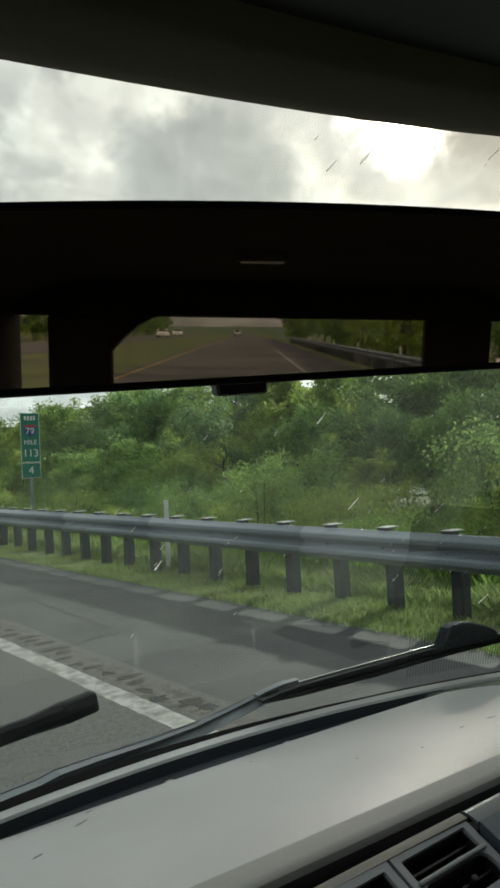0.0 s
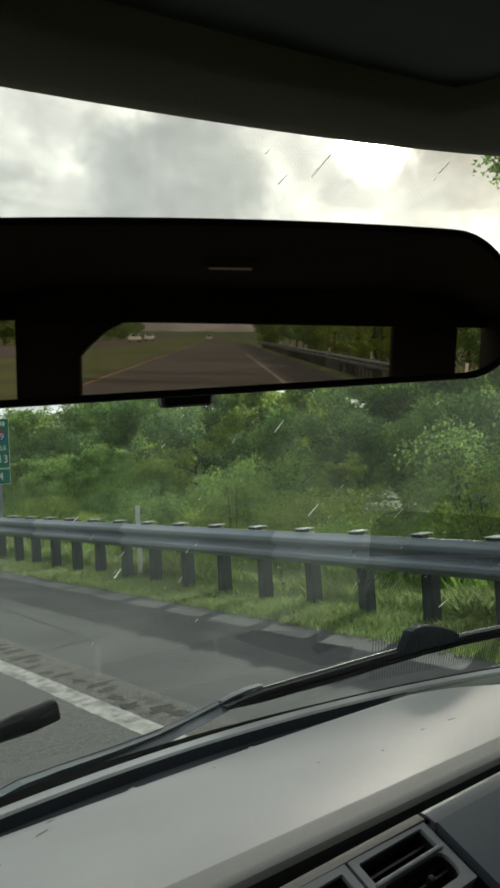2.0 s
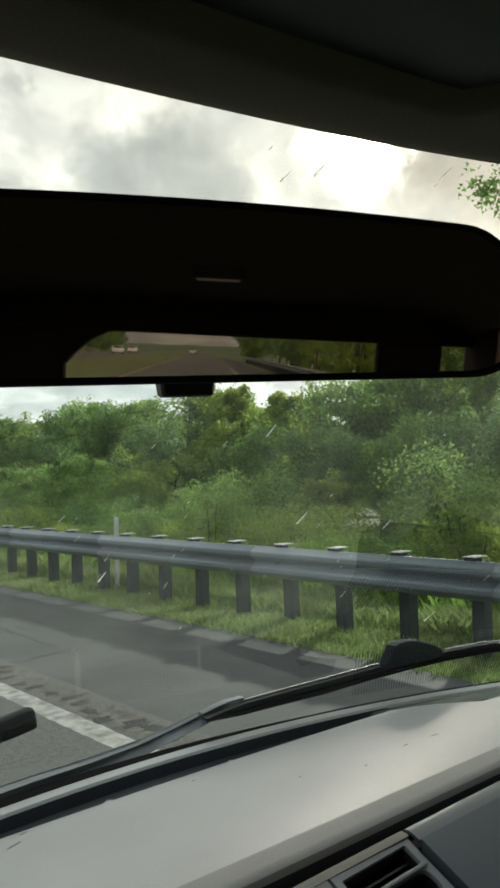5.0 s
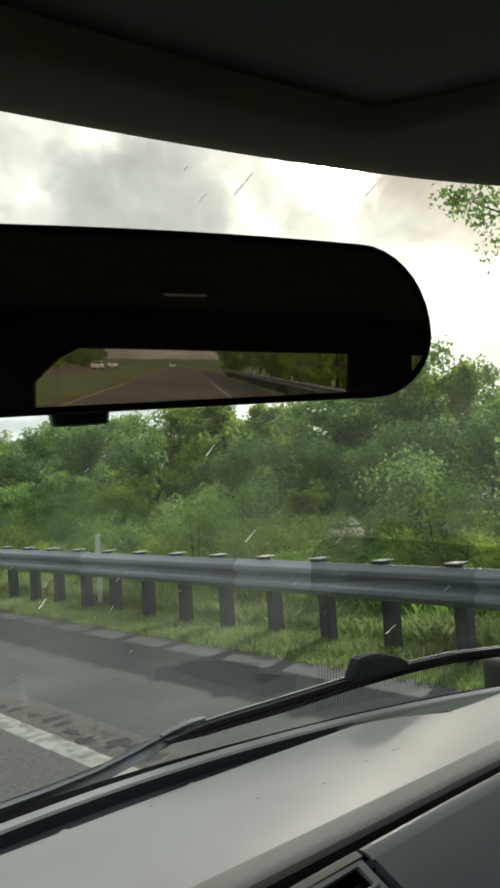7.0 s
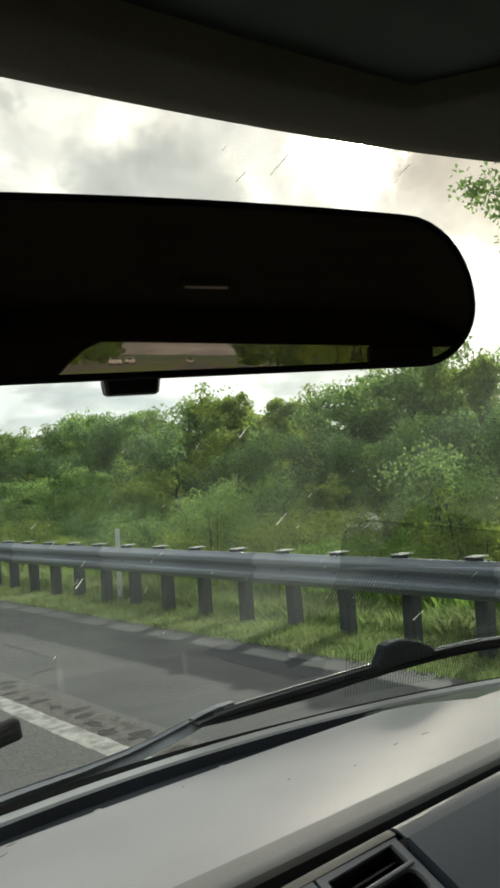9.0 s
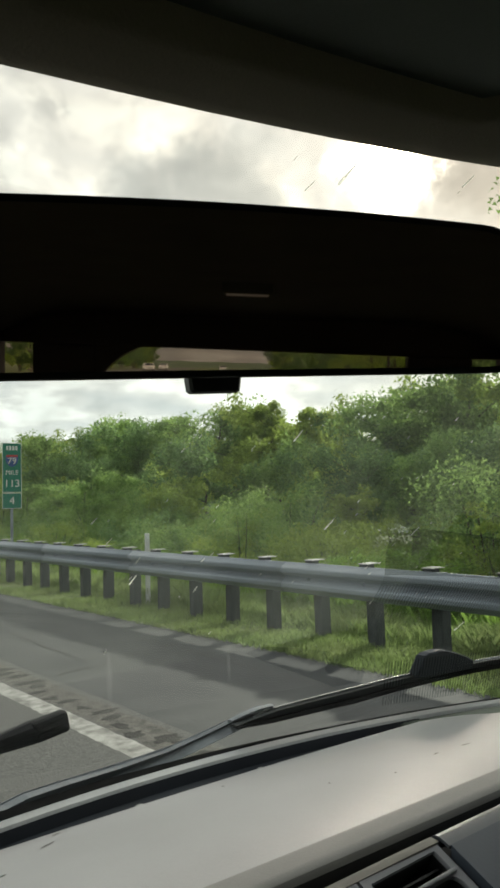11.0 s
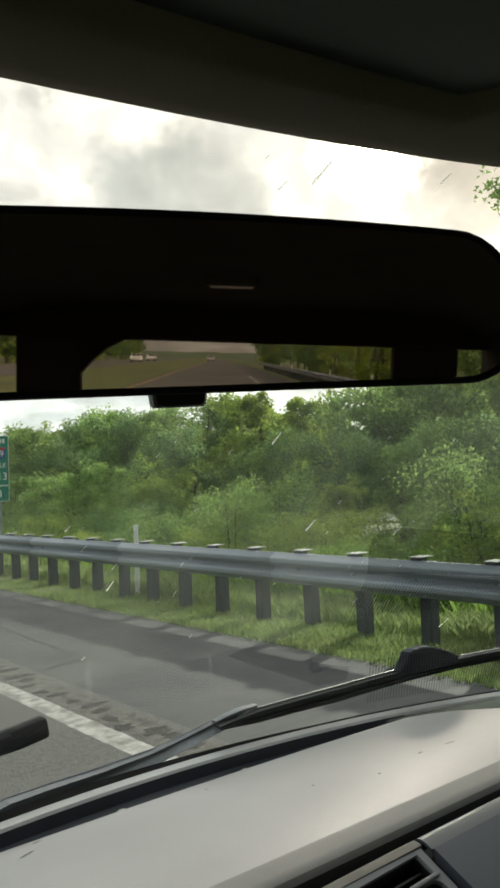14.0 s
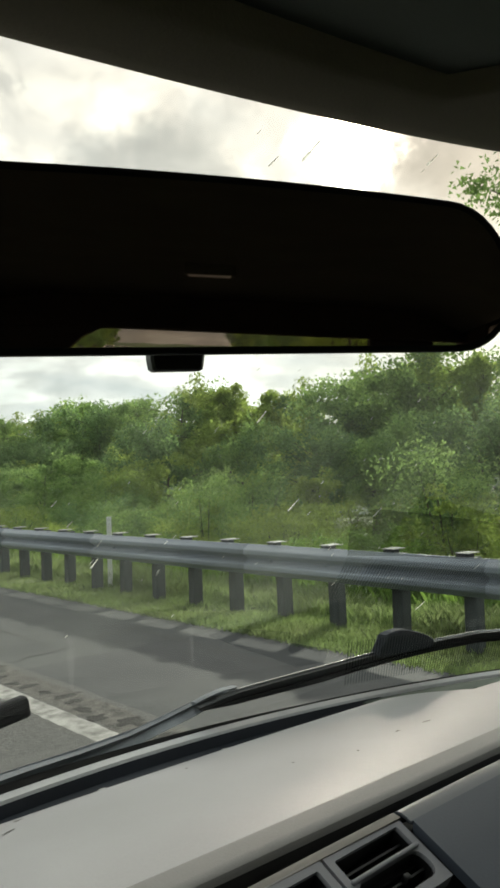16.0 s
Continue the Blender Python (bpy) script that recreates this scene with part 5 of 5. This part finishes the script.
def plan_trees():
    r = random.Random(9)
    # the first tree stands beyond the view's edge to keep sun off the dash
    out_ = [(3, 14.0, 5.2, 1.05, 0.5), (0, 27.0, 21.0, 1.25, 0.5), (1, 26.0, 30.5, 1.15, 1.5), (2, 20.5, 19.0, 0.8, 2.2), (4, 17.5, 24.0, 0.85, 5.0)]
    # low young trees at the foot of the bank
    y = -4.0
    while y < 58:
        k = r.choice((0, 2, 4, 4, 1))
        s = (0.50, 0.42, 0.56, 0.0, 0.62)[k] * (1.0 if y < 24 else 1.25)
        out_.append((k, r.uniform(13.0, 16.0), y, s * r.uniform(0.8, 1.1), r.uniform(0, 6.28)))
        y += r.uniform(2.6, 4.6)
    # half-grown trees
    y = 3.0
    while y < 90:
        k = r.choice((0, 1, 2, 0, 1))
        s = (0.80, 0.70, 0.90)[k]
        out_.append((k, r.uniform(18.5, 23), y, s * r.uniform(0.85, 1.08), r.uniform(0, 6.28)))
        y += r.uniform(2.8, 4.4)
    # the tall wood behind them
    for x0, x1 in ((26.0, 30.0), (31.0, 36.0)):
        y = 8.0
        while y < 110:
            k = r.choice((0, 1, 2, 0, 1))
            s = (1.38, 1.2, 1.5)[k] * (1.0 if y < 46 else 1.04)
            out_.append((k, r.uniform(x0, x1), y, s * r.uniform(0.84, 1.1), r.uniform(0, 6.28)))
            y += r.uniform(2.8, 4.6)
    # woods behind the car on both sides, seen in the mirror
    for i in range(22):
        out_.append((r.choice((0, 1, 2)), r.uniform(11, 20), -12 - i * 5.2 + r.uniform(-2, 2), r.uniform(0.9, 1.3), r.uniform(0, 6.28)))
    for i in range(36):
        out_.append((r.choice((0, 1, 2)), r.uniform(-38, -26), -58 - i * 6 + r.uniform(-3, 3), r.uniform(1.2, 1.7), r.uniform(0, 6.28)))
    for i in range(14):
        out_.append((r.choice((0, 1, 2)), r.uniform(11, 22), -128 - i * 9 + r.uniform(-3, 3), r.uniform(1.2, 1.6), r.uniform(0, 6.28)))
    return out_


scatter(BUSHES, plan_bushes())
scatter(TREES, plan_trees())


def build_grass():
    """Blades and weeds along the foot of the rail and over the bank."""
    rng = np.random.default_rng(7)

    def blades(n, x0, x1, y0, y1, h, w, mat, name, label):
        x = rng.uniform(x0, x1, n)
        y = y0 + (y1 - y0) * rng.random(n) ** 1.3
        z = np.array([land(a, b) for a, b in zip(x, y)]) - 0.01
        patch = np.array([noise.noise((a * 0.8, b * 0.8, 2.0)) for a, b in zip(x, y)])
        hh = h * (0.55 + 0.6 * rng.random(n)) * (1 + 0.8 * patch)
        ang = rng.uniform(0, 6.283, n)
        dx, dy = np.cos(ang) * w, np.sin(ang) * w
        lx, ly = rng.normal(size=n) * hh * 0.35, rng.normal(size=n) * hh * 0.35
        v = np.stack([np.stack([x - dx, y - dy, z], 1), np.stack([x + dx, y + dy, z], 1), np.stack([x + lx * 0.4 + dx * 0.7, y + ly * 0.4 + dy * 0.7, z + hh * 0.6], 1), np.stack([x + lx, y + ly, z + hh], 1)], 1).reshape(-1, 3)
        tagged(new(name, raw_mesh(name, v, np.arange(len(v)).reshape(-1, 4), mat)), label, name.replace("_", " "), kind="stuff")

    blades(95000, EDGE_X - 0.1, 7.2, 1.0, 30, 0.085, 0.0035, M_GRASS, "verge_grass", "rough yellow-green grass along the foot of the guard rail")
    blades(90000, 6.4, 11.5, 0.5, 32, 0.22, 0.0045, M_GRASS, "bank_grass", "tall yellow-green grass on the bank behind the rail")
    blades(16000, 7.6, 10.8, 0.5, 30, 0.45, 0.007, M_WEED, "tall_weeds", "tall bright green weeds on the bank behind the rail")


build_grass()


# ---- markers by the road ----
def build_delineator(x, y):
    post = thing("delineator_post", "slim white plastic delineator post beside the guard rail", "delineator post", "delineator posts")
    post.location = (x, y, 0)
    bm = bmesh.new()
    box(bm, -0.042, 0.042, -0.01, 0.01, -0.5, 0.93, 0.008)
    part("post", bm, M_WHITE_POST, post)
    bm = bmesh.new()
    box(bm, -0.035, 0.035, -0.016, -0.0105, 0.80, 0.90, 0.003)
    part("reflector", bm, M_SIGN_WHITE, post, "pale reflector plate")


for y in (10.2, -6.0, -18.0, -30.0, -42.0, -54.0, -66.0, -78.0):
    build_delineator(6.35, y)


def words(text, size, mat, parent, x, z, y, name="lettering"):
    c = bpy.data.curves.new(name, "FONT")
    c.body, c.size, c.align_x, c.align_y, c.extrude = text, size, "CENTER", "CENTER", 0.0006
    c.materials.append(mat)
    tmp = new("tmp_text", c)
    dg = bpy.context.evaluated_depsgraph_get()
    me = bpy.data.meshes.new_from_object(tmp.evaluated_get(dg))
    bpy.data.objects.remove(tmp)
    ob = new(name, me)
    ob.parent = parent
    ob.matrix_local = Matrix.Translation((x, y, z)) @ pose(0, 0, 0, 90, 0, 0)
    return ob


def build_mile_sign(x, y):
    sign = thing("mile_marker_sign", "narrow green highway mile marker sign with white lettering", "road sign")
    sign.matrix_world = pose(x, y, 0, 0, 0, -6) @ Matrix.Scale(0.85, 4)
    bm = bmesh.new()
    box(bm, -0.035, 0.035, 0.01, 0.05, -0.5, 3.2, 0.006)
    part("post", bm, M_STEEL, sign)
    for z0, z1 in ((2.0, 3.3), (1.58, 1.985)):
        bm = bmesh.new()
        box(bm, -0.25, 0.25, -0.003, 0.003, z0, z1)
        panel = part("border_panel", bm, M_SIGN_WHITE, sign)
        bm = bmesh.new()
        box(bm, -0.237, 0.237, -0.006, -0.0032, z0 + 0.013, z1 - 0.013)
        part("face", bm, M_SIGN_GREEN, panel)
    for k in range(4):
        bm = bmesh.new()
        box(bm, -0.15 + 0.08 * k, -0.095 + 0.08 * k, -0.0085, -0.0065, 3.11, 3.22)
        part("word_bar", bm, M_SIGN_WHITE, sign, "white bar of worn lettering")
    bm = bmesh.new()
    ring = [(-0.15, 2.99), (0.15, 2.99), (0.17, 2.9), (0.15, 2.78), (0.08, 2.7), (0, 2.665), (-0.08, 2.7), (-0.15, 2.78), (-0.17, 2.9)]
    bm.faces.new([bm.verts.new((a, -0.0085, b)) for a, b in ring])
    bmesh.ops.solidify(bm, geom=list(bm.faces), thickness=0.001)
    part("shield", bm, M_SIGN_BLUE, sign, "blue route shield")
    bm = bmesh.new()
    box(bm, -0.15, 0.15, -0.011, -0.0095, 2.93, 2.985)
    part("shield_top", bm, M_SIGN_RED, sign, "red band of the route shield")
    words("79", 0.24, M_SIGN_WHITE, sign, 0, 2.82, -0.012)
    words("MILE", 0.17, M_SIGN_WHITE, sign, 0, 2.52, -0.008)
    words("113", 0.28, M_SIGN_WHITE, sign, 0, 2.23, -0.008)
    words("4", 0.28, M_SIGN_WHITE, sign, 0, 1.78, -0.008)


build_mile_sign(6.6, 16.2)


def build_car(x, y):
    """A small white saloon on the far carriageway."""
    car = thing("car", "white saloon car on the opposite carriageway", "car", "cars behind", at=pose(x, y, 0.0))
    bm = bmesh.new()
    side = [(-2.2, 0.35), (-2.25, 0.75), (-2.1, 0.92), (-1.3, 0.98), (-0.6, 1.42), (0.55, 1.45), (1.25, 0.98), (2.05, 0.85), (2.2, 0.65), (2.15, 0.35)]
    grid(bm, [[(sx * (0.88 - 0.14 * max(0.0, z - 0.95)), yy, z) for yy, z in side] for sx in (-1.0, -0.5, 0.5, 1.0)])
    for sx in (-1.0, 1.0):
        bm.faces.new([bm.verts.new((sx * (0.88 - 0.14 * max(0.0, z - 0.95)), yy, z)) for yy, z in side])
    bmesh.ops.remove_doubles(bm, verts=bm.verts, dist=0.001)
    body = part("body", bm, M_CAR_PAINT, car)
    for y0, z0, y1, z1 in ((1.2, 1.02, 0.6, 1.41), (-1.25, 1.02, -0.63, 1.38)):
        bm = bmesh.new()
        n = 0.012 if y0 > 0 else -0.012
        sheet(bm, [[(-0.74, y0 + n, z0), (0.74, y0 + n, z0)], [(-0.66, y1 + n, z1), (0.66, y1 + n, z1)]], 0.006, (0, 0, 1))
        part("window", bm, M_CAR_GLASS, car, "dark tinted window")
    for sx in (-1, 1):
        bm = bmesh.new()
        box(bm, sx * 0.86 - 0.02, sx * 0.86 + 0.02, -1.05, 1.05, 1.02, 1.34, 0.01)
        part("window", bm, M_CAR_GLASS, car, "dark tinted window")
        bm = bmesh.new()
        box(bm, sx * 0.62 - 0.16, sx * 0.62 + 0.16, 2.1, 2.22, 0.6, 0.74, 0.02)
        part("headlight", bm, M_HEADLIGHT, car, "clear headlight")
        for yy in (-1.35, 1.4):
            bm = bmesh.new()
            tube(bm, [(sx * 0.68, yy, 0.33), (sx * 0.9, yy, 0.33)], 0.33, 18)
            part("wheel", bm, M_TYRE, car, "black tyre")


for spot in ((-15.2, -135.0), (-15.4, -165.0), (-2.9, -200.0)):
    build_car(*spot)


# ---- distance ----
def build_hills():
    """Wooded ridges on the skyline."""
    for k, (dist, top, seed) in enumerate(((130, 11.0, 1.0), (320, 31.0, 7.0), (700, 76.0, 13.0))):
        rows = []
        for j in range(5):
            row = []
            for i in range(361):
                a = radians(i)
                d = dist * (1 + 0.12 * j)
                x, y = math.sin(a) * d, math.cos(a) * d
                low = 1.0 if math.cos(a) > -0.2 else 0.13
                h = low * top * (0.75 + 0.35 * noise.noise((math.cos(a) * 2.5, math.sin(a) * 2.5, seed)) + 0.12 * noise.noise((a * 40, seed, 1)) + 0.06 * noise.noise((a * 130, seed, 2)))
                row.append((x, y, -2.5 + h * (0.0, 0.55, 0.85, 1.0, 0.9)[j]))
            rows.append(row)
        bm = bmesh.new()
        grid(bm, rows)
        single("wooded_hill", bm, M_HILL, "blue-green wooded hill on the skyline", "hill", "far hills", "structure", smooth=True)


build_hills()


def build_pond():
    bm = bmesh.new()
    ring = []
    for i in range(40):
        a = 2 * math.pi * i / 40
        r = 1 + 0.25 * noise.noise((math.cos(a) * 2, math.sin(a) * 2, 4))
        ring.append(bm.verts.new((45 + 9 * r * math.cos(a), 42 + 18 * r * math.sin(a), -1.15)))
    bm.faces.new(ring)
    single("pond", bm, M_WATER, "still pale pond water behind the trees", "pond", kind="structure")


build_pond()
